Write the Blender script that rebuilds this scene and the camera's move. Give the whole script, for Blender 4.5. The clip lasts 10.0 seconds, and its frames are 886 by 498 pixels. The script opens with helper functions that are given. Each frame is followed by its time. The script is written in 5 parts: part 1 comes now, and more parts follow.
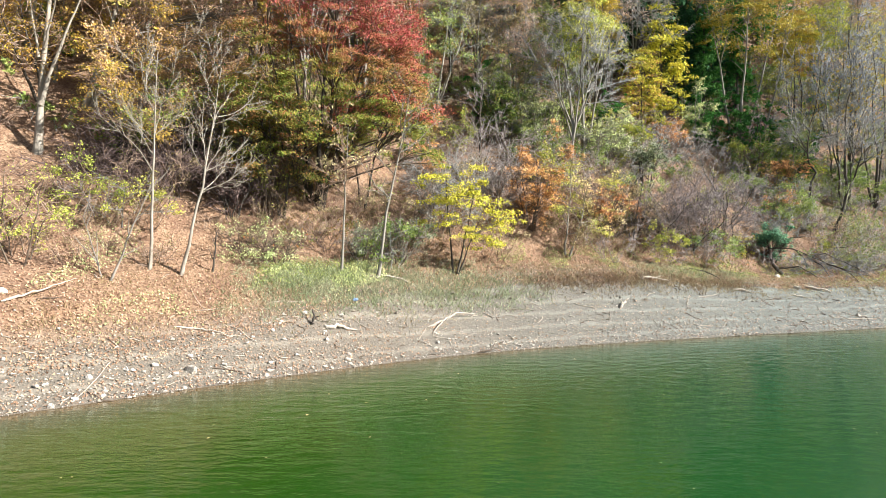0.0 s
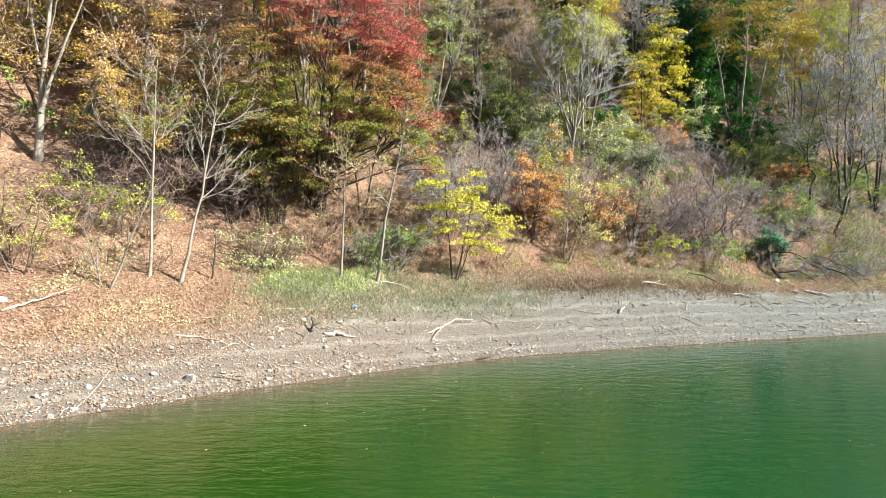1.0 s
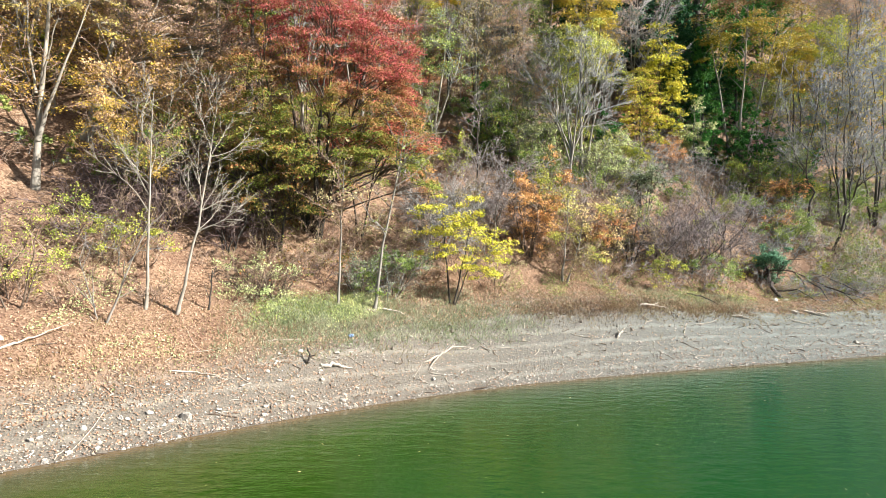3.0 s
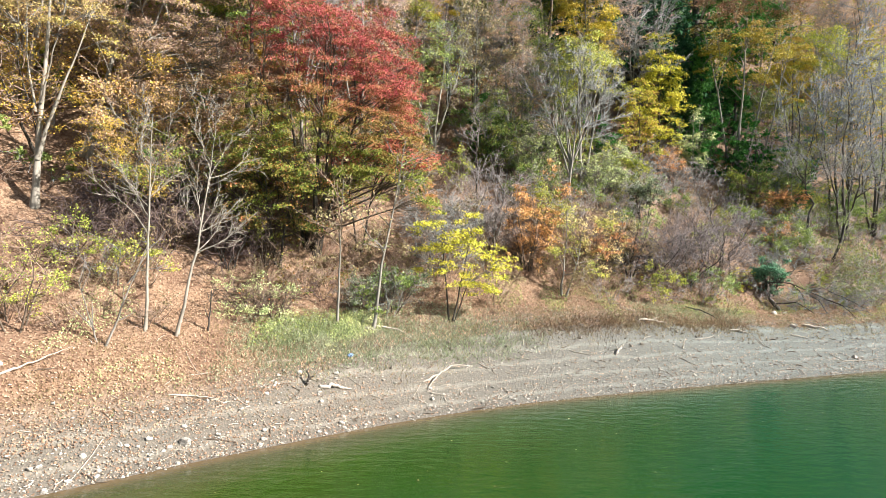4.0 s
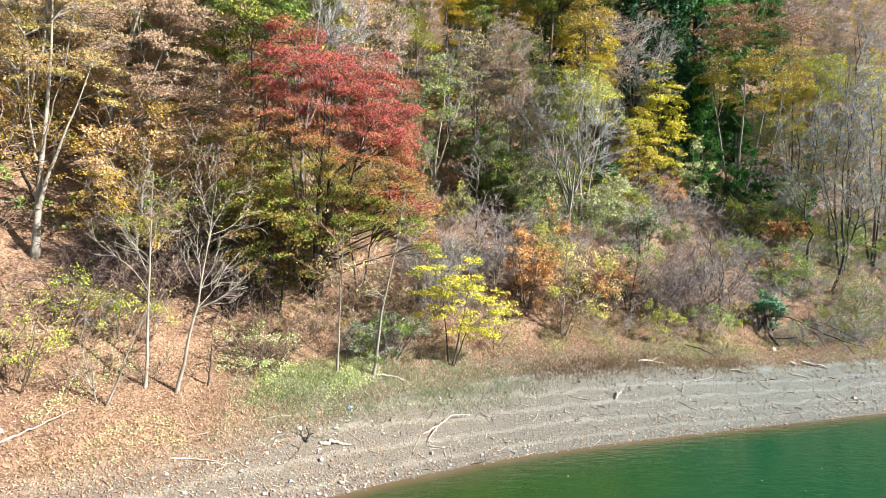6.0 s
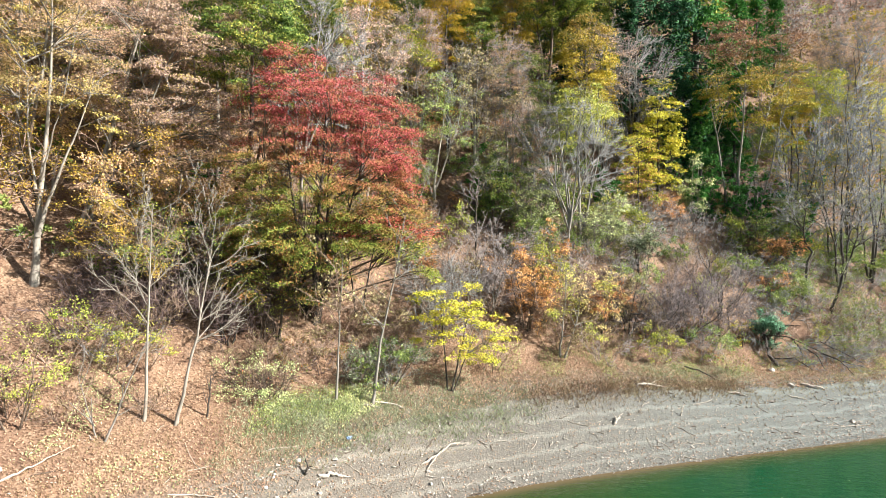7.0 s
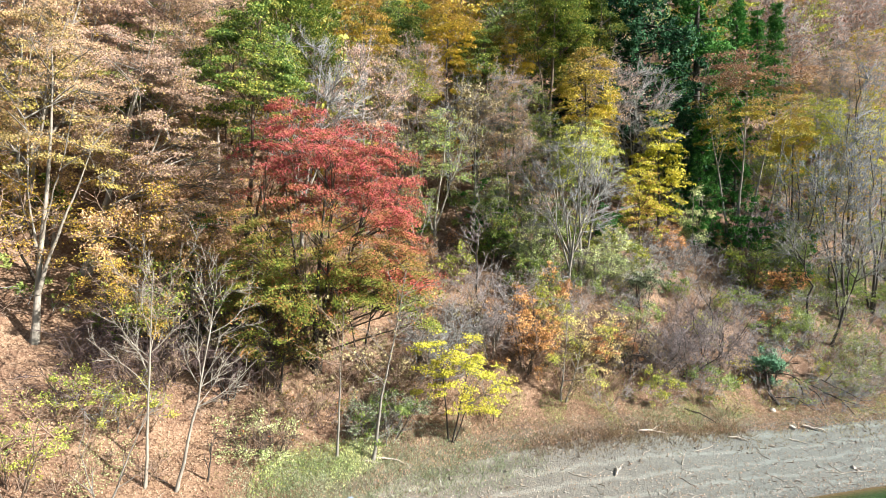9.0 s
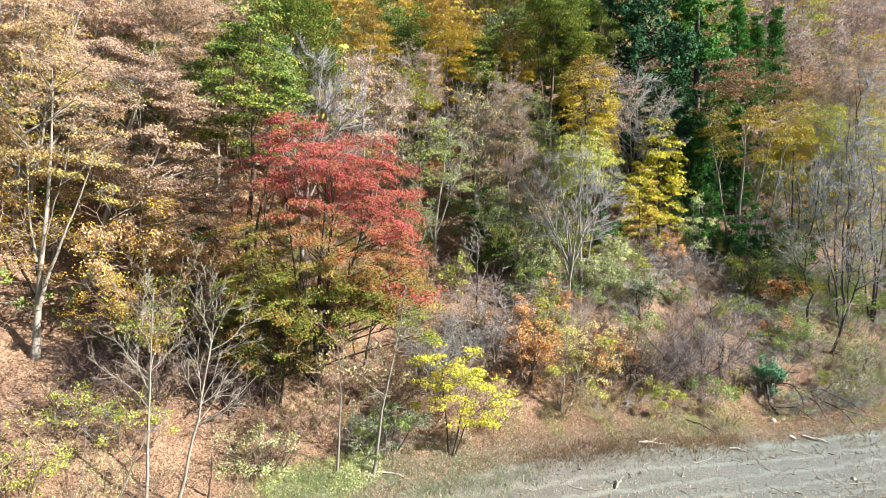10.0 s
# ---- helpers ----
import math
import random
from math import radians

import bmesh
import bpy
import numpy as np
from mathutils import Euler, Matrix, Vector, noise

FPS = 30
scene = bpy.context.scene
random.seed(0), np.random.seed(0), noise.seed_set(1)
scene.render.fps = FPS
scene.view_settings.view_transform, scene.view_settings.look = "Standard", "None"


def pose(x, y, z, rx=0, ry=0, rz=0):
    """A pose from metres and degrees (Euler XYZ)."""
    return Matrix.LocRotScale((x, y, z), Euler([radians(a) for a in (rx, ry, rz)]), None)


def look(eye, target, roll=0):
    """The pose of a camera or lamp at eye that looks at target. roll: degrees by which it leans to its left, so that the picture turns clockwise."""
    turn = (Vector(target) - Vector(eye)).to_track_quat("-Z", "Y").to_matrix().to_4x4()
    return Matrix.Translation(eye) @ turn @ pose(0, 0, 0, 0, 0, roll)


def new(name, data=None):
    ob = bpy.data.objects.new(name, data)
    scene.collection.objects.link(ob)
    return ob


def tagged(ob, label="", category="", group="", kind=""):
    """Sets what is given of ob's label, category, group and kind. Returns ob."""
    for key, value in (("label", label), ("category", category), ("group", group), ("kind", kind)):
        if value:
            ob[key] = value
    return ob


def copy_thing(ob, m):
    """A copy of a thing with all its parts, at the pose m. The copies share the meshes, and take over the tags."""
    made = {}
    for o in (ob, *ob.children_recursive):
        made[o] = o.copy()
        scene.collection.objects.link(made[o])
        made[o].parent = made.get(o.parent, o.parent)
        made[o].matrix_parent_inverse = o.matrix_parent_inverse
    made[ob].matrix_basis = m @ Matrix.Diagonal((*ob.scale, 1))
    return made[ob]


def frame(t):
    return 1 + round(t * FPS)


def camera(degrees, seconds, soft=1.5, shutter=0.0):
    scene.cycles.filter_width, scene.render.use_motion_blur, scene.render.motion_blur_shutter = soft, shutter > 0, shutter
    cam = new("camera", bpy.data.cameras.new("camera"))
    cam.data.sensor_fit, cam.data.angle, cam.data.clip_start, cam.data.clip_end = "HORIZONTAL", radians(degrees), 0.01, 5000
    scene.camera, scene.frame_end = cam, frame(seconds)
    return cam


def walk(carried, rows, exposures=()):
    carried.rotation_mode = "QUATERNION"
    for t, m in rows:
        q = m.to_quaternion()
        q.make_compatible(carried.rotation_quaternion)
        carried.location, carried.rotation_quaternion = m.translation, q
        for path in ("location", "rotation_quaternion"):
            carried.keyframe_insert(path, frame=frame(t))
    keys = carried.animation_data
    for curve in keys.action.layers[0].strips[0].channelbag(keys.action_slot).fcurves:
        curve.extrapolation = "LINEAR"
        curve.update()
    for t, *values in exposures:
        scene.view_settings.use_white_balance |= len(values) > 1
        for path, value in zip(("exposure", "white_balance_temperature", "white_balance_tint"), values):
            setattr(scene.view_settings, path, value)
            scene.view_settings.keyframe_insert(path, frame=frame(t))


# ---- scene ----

# The camera: a drone that rises straight up off the lake, facing the wooded bank.
cam = camera(70, 10.0, soft=0.6)
PATH = [
    (0.0, -0.21, 0.04, 4.36, 0.80, -0.13, -0.22),
    (0.5, -0.17, -0.01, 4.51, 0.91, -0.07, -0.19),
    (1.0, -0.10, -0.03, 4.67, 0.87, 0.00, -0.21),
    (1.5, -0.06, -0.01, 4.86, 0.79, 0.02, -0.20),
    (2.0, -0.00, -0.00, 5.12, 0.79, 0.06, -0.18),
    (2.5, 0.03, 0.02, 5.42, 0.72, 0.09, -0.12),
    (4.0, 0.08, -0.01, 6.54, 0.70, 0.05, -0.10),
    (4.5, 0.09, -0.03, 7.00, 0.69, 0.08, -0.11),
    (5.0, 0.05, -0.02, 7.52, 0.69, 0.03, -0.20),
    (5.5, 0.06, -0.03, 8.06, 0.64, 0.04, -0.20),
    (7.0, 0.07, -0.03, 9.86, 0.66, -0.02, -0.34),
    (7.5, 0.07, -0.03, 10.47, 0.66, -0.01, -0.25),
    (8.0, 0.05, -0.01, 11.07, 0.65, -0.03, -0.27),
    (8.5, 0.02, 0.01, 11.70, 0.71, -0.04, -0.30),
    (9.0, 0.01, 0.04, 12.33, 0.74, -0.03, -0.34),
    (9.5, 0.01, 0.04, 12.85, 0.78, -0.01, -0.34),
    (10.0, 0.00, 0.05, 13.00, 0.83, -0.02, -0.32),
]
walk(cam, [(t, pose(x, y, z, 90 - dip, 0, yaw) @ pose(0, 0, 0, 0, 0, -roll)) for t, x, y, z, dip, yaw, roll in PATH])

# ---- light ----
SUN = Vector((0.86, -0.20, 0.52)).normalized()
world = bpy.data.worlds.new("sky")
scene.world = world
world.use_nodes = True
wt = world.node_tree
sky = wt.nodes.new("ShaderNodeTexSky")
sky.sky_type = "NISHITA"
sky.sun_disc = False
sky.sun_elevation = math.asin(SUN.z)
sky.sun_rotation = math.atan2(SUN.x, SUN.y)
back = wt.nodes["Background"]
back.inputs["Strength"].default_value = 0.05
wt.links.new(sky.outputs[0], back.inputs["Color"])
lamp = bpy.data.lights.new("sun", "SUN")
lamp.energy, lamp.angle, lamp.color = 5.0, radians(0.5), (1.0, 0.955, 0.885)
sun = new("sun", lamp)
sun.matrix_world = look((0, 0, 80), Vector((0, 0, 80)) - SUN)
scene.view_settings.exposure = 1.42


# ---- materials ----
def material(name):
    m = bpy.data.materials.new(name)
    m.use_nodes = True
    return m, m.node_tree.nodes, m.node_tree.links, m.node_tree.nodes["Principled BSDF"]


def ramp(nodes, stops):
    r = nodes.new("ShaderNodeValToRGB")
    while len(r.color_ramp.elements) < len(stops):
        r.color_ramp.elements.new(0.5)
    for e, (at, c) in zip(r.color_ramp.elements, stops):
        e.position, e.color = at, (*c, 1)
    return r


def noise_tex(nodes, links, scale, detail=4, rough=0.6, coord="Object", stretch=None):
    tc = nodes.new("ShaderNodeTexCoord")
    n = nodes.new("ShaderNodeTexNoise")
    n.inputs["Scale"].default_value, n.inputs["Detail"].default_value, n.inputs["Roughness"].default_value = scale, detail, rough
    if stretch:
        mp = nodes.new("ShaderNodeMapping")
        mp.inputs["Scale"].default_value = stretch
        links.new(tc.outputs[coord], mp.inputs["Vector"])
        links.new(mp.outputs[0], n.inputs["Vector"])
    else:
        links.new(tc.outputs[coord], n.inputs["Vector"])
    return n


def mixrgb(nodes, links, a, b, fac, mode="MIX"):
    m = nodes.new("ShaderNodeMixRGB")
    m.blend_type = mode
    for s, v in ((1, a), (2, b), (0, fac)):
        if isinstance(v, (int, float)):
            m.inputs[s].default_value = v
        elif isinstance(v, tuple):
            m.inputs[s].default_value = (*v, 1)
        else:
            links.new(v, m.inputs[s])
    return m.outputs[0]


def math_node(nodes, links, op, a, b=0.0, clamp=False):
    m = nodes.new("ShaderNodeMath")
    m.operation, m.use_clamp = op, clamp
    for s, v in ((0, a), (1, b)):
        if isinstance(v, (int, float)):
            m.inputs[s].default_value = v
        else:
            links.new(v, m.inputs[s])
    return m.outputs[0]


def leaf_material(name, colours, upper=None, span=(4, 9), gloss=0.65, through_light=0.22, patch=0.7, gain=2.05, skew=0.0):
    """Leaves: each one takes a colour of its own from a few; `upper` are the colours of the crown's top, over `span` metres."""
    m, nodes, links, bsdf = material(name)
    colours = [tuple(min(0.85, v * gain) for v in c) for c in colours]
    upper = upper and [tuple(min(0.85, v * gain) for v in c) for c in upper]
    geo = nodes.new("ShaderNodeNewGeometry")
    big = noise_tex(nodes, links, patch, 2)
    pick = math_node(nodes, links, "ADD", math_node(nodes, links, "MULTIPLY", geo.outputs["Random Per Island"], 0.6),
                     math_node(nodes, links, "MULTIPLY", big.outputs["Fac"], 1.6))
    shift = math_node(nodes, links, "SUBTRACT", pick, 0.6, True)
    k = len(colours)
    low = ramp(nodes, [(i / max(k - 1, 1), c) for i, c in enumerate(colours)])
    links.new(shift, low.inputs[0])
    col = low.outputs[0]
    if upper:
        k = len(upper)
        high = ramp(nodes, [(i / max(k - 1, 1), c) for i, c in enumerate(upper)])
        links.new(shift, high.inputs[0])
        tc = nodes.new("ShaderNodeTexCoord")
        sep = nodes.new("ShaderNodeSeparateXYZ")
        links.new(tc.outputs["Object"], sep.inputs[0])
        wav = noise_tex(nodes, links, 0.45, 3)
        hz = math_node(nodes, links, "ADD", sep.outputs["Z"], math_node(nodes, links, "MULTIPLY", wav.outputs["Fac"], 6.0))
        hz = math_node(nodes, links, "ADD", hz, math_node(nodes, links, "MULTIPLY", sep.outputs["X"], skew))
        mr = nodes.new("ShaderNodeMapRange")
        mr.inputs[1].default_value, mr.inputs[2].default_value = span[0] + 3, span[1] + 3
        links.new(hz, mr.inputs[0])
        col = mixrgb(nodes, links, col, high.outputs[0], mr.outputs[0])
    info = nodes.new("ShaderNodeObjectInfo")
    hsv = nodes.new("ShaderNodeHueSaturation")
    links.new(col, hsv.inputs["Color"])
    links.new(math_node(nodes, links, "MULTIPLY_ADD", info.outputs["Random"], 0.018), hsv.inputs["Hue"])
    hsv.inputs["Hue"].links[0].from_node.inputs[2].default_value = 0.492
    links.new(math_node(nodes, links, "MULTIPLY_ADD", geo.outputs["Random Per Island"], 0.74), hsv.inputs["Value"])
    hsv.inputs["Value"].links[0].from_node.inputs[2].default_value = 0.59
    hsv.inputs["Saturation"].default_value = 0.98
    links.new(hsv.outputs[0], bsdf.inputs["Base Color"])
    bsdf.inputs["Roughness"].default_value = gloss
    bsdf.inputs["Specular IOR Level"].default_value = 0.22
    trans = nodes.new("ShaderNodeBsdfTranslucent")
    links.new(hsv.outputs[0], trans.inputs["Color"])
    mix = nodes.new("ShaderNodeMixShader")
    mix.inputs[0].default_value = through_light
    links.new(bsdf.outputs[0], mix.inputs[1])
    links.new(trans.outputs[0], mix.inputs[2])
    links.new(mix.outputs[0], nodes["Material Output"].inputs["Surface"])
    return m


def bark_material(name, dark, light, scale=6.0, bump=0.4):
    m, nodes, links, bsdf = material(name)
    n = noise_tex(nodes, links, scale, 5, 0.65, stretch=(1, 1, 0.25))
    big = noise_tex(nodes, links, 0.8, 3)
    r = ramp(nodes, [(0.3, dark), (0.7, light)])
    links.new(n.outputs["Fac"], r.inputs[0])
    col = mixrgb(nodes, links, r.outputs[0], tuple(0.6 * c for c in dark), math_node(nodes, links, "MULTIPLY", big.outputs["Fac"], 0.45))
    links.new(col, bsdf.inputs["Base Color"])
    bsdf.inputs["Roughness"].default_value = 0.85
    b = nodes.new("ShaderNodeBump")
    b.inputs["Strength"].default_value, b.inputs["Distance"].default_value = bump, 0.03
    links.new(n.outputs["Fac"], b.inputs["Height"])
    links.new(b.outputs[0], bsdf.inputs["Normal"])
    return m


BARK_PALE = bark_material("pale_bark", (0.20, 0.175, 0.14), (0.48, 0.435, 0.37), 7)
BARK_GREY = bark_material("grey_bark", (0.17, 0.155, 0.13), (0.36, 0.33, 0.29))
BARK_DARK = bark_material("dark_bark", (0.035, 0.028, 0.022), (0.10, 0.085, 0.07))
BARK_BROWN = bark_material("brown_bark", (0.07, 0.05, 0.035), (0.20, 0.15, 0.11))
TWIG_GREY = bark_material("grey_twigs", (0.20, 0.198, 0.192), (0.42, 0.418, 0.41))
TWIG_PURPLE = bark_material("purple_twigs", (0.235, 0.20, 0.195), (0.455, 0.41, 0.39))
TWIG_WINE = bark_material("wine_dark_twigs", (0.09, 0.06, 0.055), (0.24, 0.17, 0.16))
TWIG_MAUVE = bark_material("mauve_grey_twigs", (0.13, 0.108, 0.108), (0.31, 0.265, 0.26))
TWIG_DUSKY = bark_material("dusky_twigs", (0.13, 0.145, 0.165), (0.36, 0.385, 0.42))
TWIG_BROWN = bark_material("brown_twigs", (0.24, 0.165, 0.125), (0.50, 0.365, 0.275))
DRIFTWOOD = bark_material("bleached_driftwood", (0.34, 0.29, 0.23), (0.66, 0.60, 0.52), 14)

RED = leaf_material("red_maple_leaves", [(0.085, 0.145, 0.02), (0.135, 0.18, 0.028), (0.165, 0.165, 0.03), (0.255, 0.10, 0.04)],
                    [(0.15, 0.12, 0.03), (0.22, 0.08, 0.04), (0.235, 0.048, 0.045), (0.26, 0.052, 0.062)], (5.0, 8.6), skew=0.32, patch=1.7, gain=1.75)
MAPLE_OLIVE = leaf_material("olive_maple_leaves", [(0.06, 0.105, 0.018), (0.11, 0.13, 0.025), (0.19, 0.115, 0.035), (0.27, 0.085, 0.04)], patch=1.5, gain=1.75)
MAPLE_RED = leaf_material("red_orange_maple_leaves", [(0.18, 0.14, 0.04), (0.27, 0.09, 0.045), (0.29, 0.062, 0.052), (0.29, 0.115, 0.06)], patch=1.5, gain=1.8)
YELLOW = leaf_material("yellow_leaves", [(0.15, 0.18, 0.025), (0.29, 0.285, 0.03), (0.37, 0.345, 0.035), (0.34, 0.26, 0.04)], patch=1.2, gain=1.75)
GOLD = leaf_material("golden_leaves", [(0.14, 0.15, 0.035), (0.32, 0.25, 0.04), (0.40, 0.26, 0.035), (0.27, 0.16, 0.06)],
                     [(0.26, 0.15, 0.08), (0.36, 0.24, 0.06), (0.22, 0.14, 0.085)], (7, 11), gain=1.6)
WINEGOLD = leaf_material("golden_to_wine_leaves", [(0.14, 0.16, 0.03), (0.30, 0.26, 0.035), (0.36, 0.26, 0.035), (0.18, 0.16, 0.04)],
                         [(0.15, 0.085, 0.06), (0.22, 0.115, 0.075), (0.25, 0.15, 0.07)], (10.0, 13.5), gain=1.5, patch=0.9)
GOLDYELLOW = leaf_material("golden_yellow_leaves", [(0.16, 0.16, 0.025), (0.34, 0.28, 0.03), (0.36, 0.25, 0.03), (0.25, 0.15, 0.05)],
                           [(0.20, 0.13, 0.06), (0.30, 0.21, 0.04), (0.24, 0.15, 0.07)], (11.0, 14.0), gain=1.6)
OAK_TAN = leaf_material("tan_and_ochre_oak_leaves", [(0.12, 0.12, 0.03), (0.22, 0.175, 0.04), (0.27, 0.195, 0.07), (0.31, 0.26, 0.045)],
                        [(0.22, 0.15, 0.07), (0.27, 0.175, 0.12), (0.25, 0.15, 0.09)], (7, 11), gain=1.85, patch=1.0)
YGREEN = leaf_material("yellow_green_leaves", [(0.11, 0.15, 0.035), (0.20, 0.215, 0.04), (0.31, 0.29, 0.05)])
PINKBROWN = leaf_material("pinkish_brown_oak_leaves", [(0.22, 0.15, 0.05), (0.28, 0.18, 0.08), (0.31, 0.20, 0.12), (0.37, 0.28, 0.09)],
                          [(0.28, 0.19, 0.135), (0.34, 0.235, 0.18), (0.30, 0.20, 0.11)], (5, 9), gain=1.85)
OAK_PINK = leaf_material("pinkish_tan_oak_leaves", [(0.24, 0.17, 0.045), (0.29, 0.18, 0.07), (0.30, 0.19, 0.11), (0.36, 0.27, 0.07)],
                         [(0.215, 0.155, 0.11), (0.26, 0.18, 0.145), (0.25, 0.17, 0.095)], (0, 4), gain=1.8, patch=1.0)
BROWN = leaf_material("dry_brown_leaves", [(0.12, 0.10, 0.055), (0.195, 0.16, 0.085), (0.26, 0.22, 0.11)], gain=1.75)
WINE = leaf_material("wine_brown_leaves", [(0.14, 0.085, 0.07), (0.20, 0.12, 0.09), (0.25, 0.15, 0.12)])
ORANGE = leaf_material("orange_leaves", [(0.22, 0.115, 0.05), (0.34, 0.165, 0.065), (0.37, 0.22, 0.10)])
GREEN = leaf_material("green_leaves", [(0.035, 0.08, 0.018), (0.07, 0.125, 0.022), (0.13, 0.17, 0.03), (0.21, 0.18, 0.035)], gain=1.55)
OLIVE = leaf_material("olive_leaves", [(0.07, 0.11, 0.03), (0.14, 0.18, 0.05), (0.22, 0.24, 0.075)])
GLOSSY = leaf_material("glossy_green_leaves", [(0.055, 0.075, 0.04), (0.10, 0.125, 0.07), (0.22, 0.24, 0.15)], gloss=0.25, through_light=0.15)
PALEGREEN = leaf_material("pale_green_leaves", [(0.14, 0.19, 0.07), (0.24, 0.28, 0.12), (0.33, 0.33, 0.16)])
CREAM = leaf_material("pale_cream_leaves", [(0.30, 0.24, 0.09), (0.42, 0.36, 0.15), (0.35, 0.24, 0.12)])
NEEDLE = leaf_material("dark_green_needles", [(0.012, 0.042, 0.022), (0.022, 0.075, 0.034), (0.04, 0.10, 0.042)], through_light=0.1, gloss=0.95, gain=1.5)
NEEDLE_BRIGHT = leaf_material("bright_green_needles", [(0.015, 0.06, 0.015), (0.03, 0.11, 0.02), (0.06, 0.15, 0.03)], through_light=0.15, gloss=0.85)
NEEDLE_BLUE = leaf_material("bluish_green_needles", [(0.03, 0.08, 0.045), (0.055, 0.13, 0.075), (0.10, 0.19, 0.11)], through_light=0.1, gloss=0.7, gain=2.6)
FALLEN = leaf_material("fallen_leaves", [(0.20, 0.11, 0.065), (0.30, 0.18, 0.11), (0.36, 0.235, 0.155), (0.40, 0.28, 0.19)], through_light=0.1, patch=2.0, gain=1.16)
GRASS = leaf_material("grass_blades", [(0.15, 0.19, 0.095), (0.23, 0.265, 0.16), (0.36, 0.36, 0.27)], through_light=0.4, patch=0.8, gain=1.5)
HEATH = leaf_material("withered_herbs", [(0.15, 0.095, 0.07), (0.22, 0.15, 0.10), (0.25, 0.20, 0.12)], through_light=0.2, gain=1.3)
DRYGRASS = leaf_material("dry_grass_blades", [(0.20, 0.17, 0.08), (0.30, 0.25, 0.13), (0.24, 0.15, 0.09)], through_light=0.3, patch=0.5, gain=1.4)


# ---- the lie of the land ----
def shore(x):
    """How far out the waterline lies at x."""
    return 24.74 + 0.326 * x - 0.505 * 3 * np.logaddexp(0, -np.asarray(x, float) / 3)


def inland(x, y):
    """Metres from the waterline up the bank; negative in the lake."""
    x = np.asarray(x, float)
    slope = 0.326 + 0.505 / (1 + np.exp(np.clip(x / 3, -40, 40)))
    return (np.asarray(y, float) - shore(x)) / np.sqrt(1 + slope * slope)


def ease(v):
    v = np.clip(v, 0, 1)
    return v * v * (3 - 2 * v)


WAVES = [(0.35, 0.9), (0.8, 0.45), (1.7, 0.2), (3.1, 0.1), (6.3, 0.045)]
PHASES = np.random.RandomState(4).uniform(0, 6.28, (len(WAVES), 4))
TURNS = np.random.RandomState(5).uniform(0, 6.28, (len(WAVES), 2))


def rough(x, y):
    out = 0
    for (k, a), p, q in zip(WAVES, PHASES, TURNS):
        out = out + a * np.sin(k * (x * math.cos(q[0]) + y * math.sin(q[0])) + p[0]) * np.sin(k * (x * math.cos(q[1]) + y * math.sin(q[1])) + p[1])
    return out


def ground(x, y):
    """Height of the bank over the water."""
    s = inland(x, y)
    z = np.interp(s, [-60, -25, 0, 1, 2, 3.5, 5.3, 7, 9, 12, 14, 20, 30, 45, 60, 90, 120, 200],
                  [-9, -6, 0, 0.33, 0.8, 1.5, 2.7, 3.8, 5.7, 8.6, 10.2, 14.8, 24, 39, 53, 75, 86, 90])
    z = z * (1 - 0.30 * ease((x - 6) / 16) * (1 - ease((s - 8) / 14)))
    z = z + 0.42 * np.exp(-((s - 3.6) / 2.4) ** 2) * ease(s / 1.2) * (1 - ease((x + 4) / 5)) + 0.15 * np.exp(-((s - 4.5) / 2) ** 2)
    z = z - 0.75 * np.exp(-((s - 8.4) / 1.8) ** 2) * ease((x - 2) / 5)
    z = z - 0.8 * np.exp(-((s - 12.5) / 3.0) ** 2) * (1 - ease((x + 16) / 4)) + 1.0 * np.exp(-((x + 7) / 4) ** 2 - ((s - 12.5) / 3) ** 2)
    beach = ease(s / 0.8) * (1 - ease((s - 3.0) / 2.0))
    z = z + beach * 0.03 * np.sin(s * 7.0 + 1.6 * np.sin(x * 0.29) + 0.8 * np.sin(x * 0.83 + 2)) * (0.45 + 0.55 * np.sin(x * 0.37 + s * 1.9))
    return z + rough(x, y) * (0.12 * ease((s - 0.3) / 5) + 0.5 * ease((s - 9) / 12)) + 0.02 * rough(x * 3, y * 3) * ease((s + 0.2) / 0.5)


def gz(x, y):
    return float(ground(np.float64(x), np.float64(y)))


# ---- mesh helpers ----
def mesh_from(name, verts, faces, mat, smooth=True):
    """A mesh from arrays of corners and of faces that all have the same number of corners."""
    verts, faces = np.asarray(verts, np.float32).reshape(-1, 3), np.asarray(faces, np.int32)
    me = bpy.data.meshes.new(name)
    n, k = faces.shape
    me.vertices.add(len(verts))
    me.vertices.foreach_set("co", verts.ravel())
    me.loops.add(n * k)
    me.loops.foreach_set("vertex_index", faces.ravel())
    me.polygons.add(n)
    me.polygons.foreach_set("loop_start", np.arange(0, n * k, k, dtype=np.int32))
    me.polygons.foreach_set("use_smooth", np.full(n, smooth))
    me.update(calc_edges=True)
    me.validate()
    me.materials.append(mat)
    return me


def part(name, me, parent, label=""):
    ob = new(name, me)
    ob.parent = parent
    return tagged(ob, label)


def thing(name, x, y, z, label, category, group="", turn=0.0, scale=1.0):
    ob = new(name)
    ob.empty_display_size = 0.3
    ob.matrix_basis = pose(x, y, z, 0, 0, turn) @ Matrix.Scale(scale, 4)
    return tagged(ob, label, category, group)


def unit(v):
    return v / (np.linalg.norm(v, axis=-1, keepdims=True) + 1e-9)


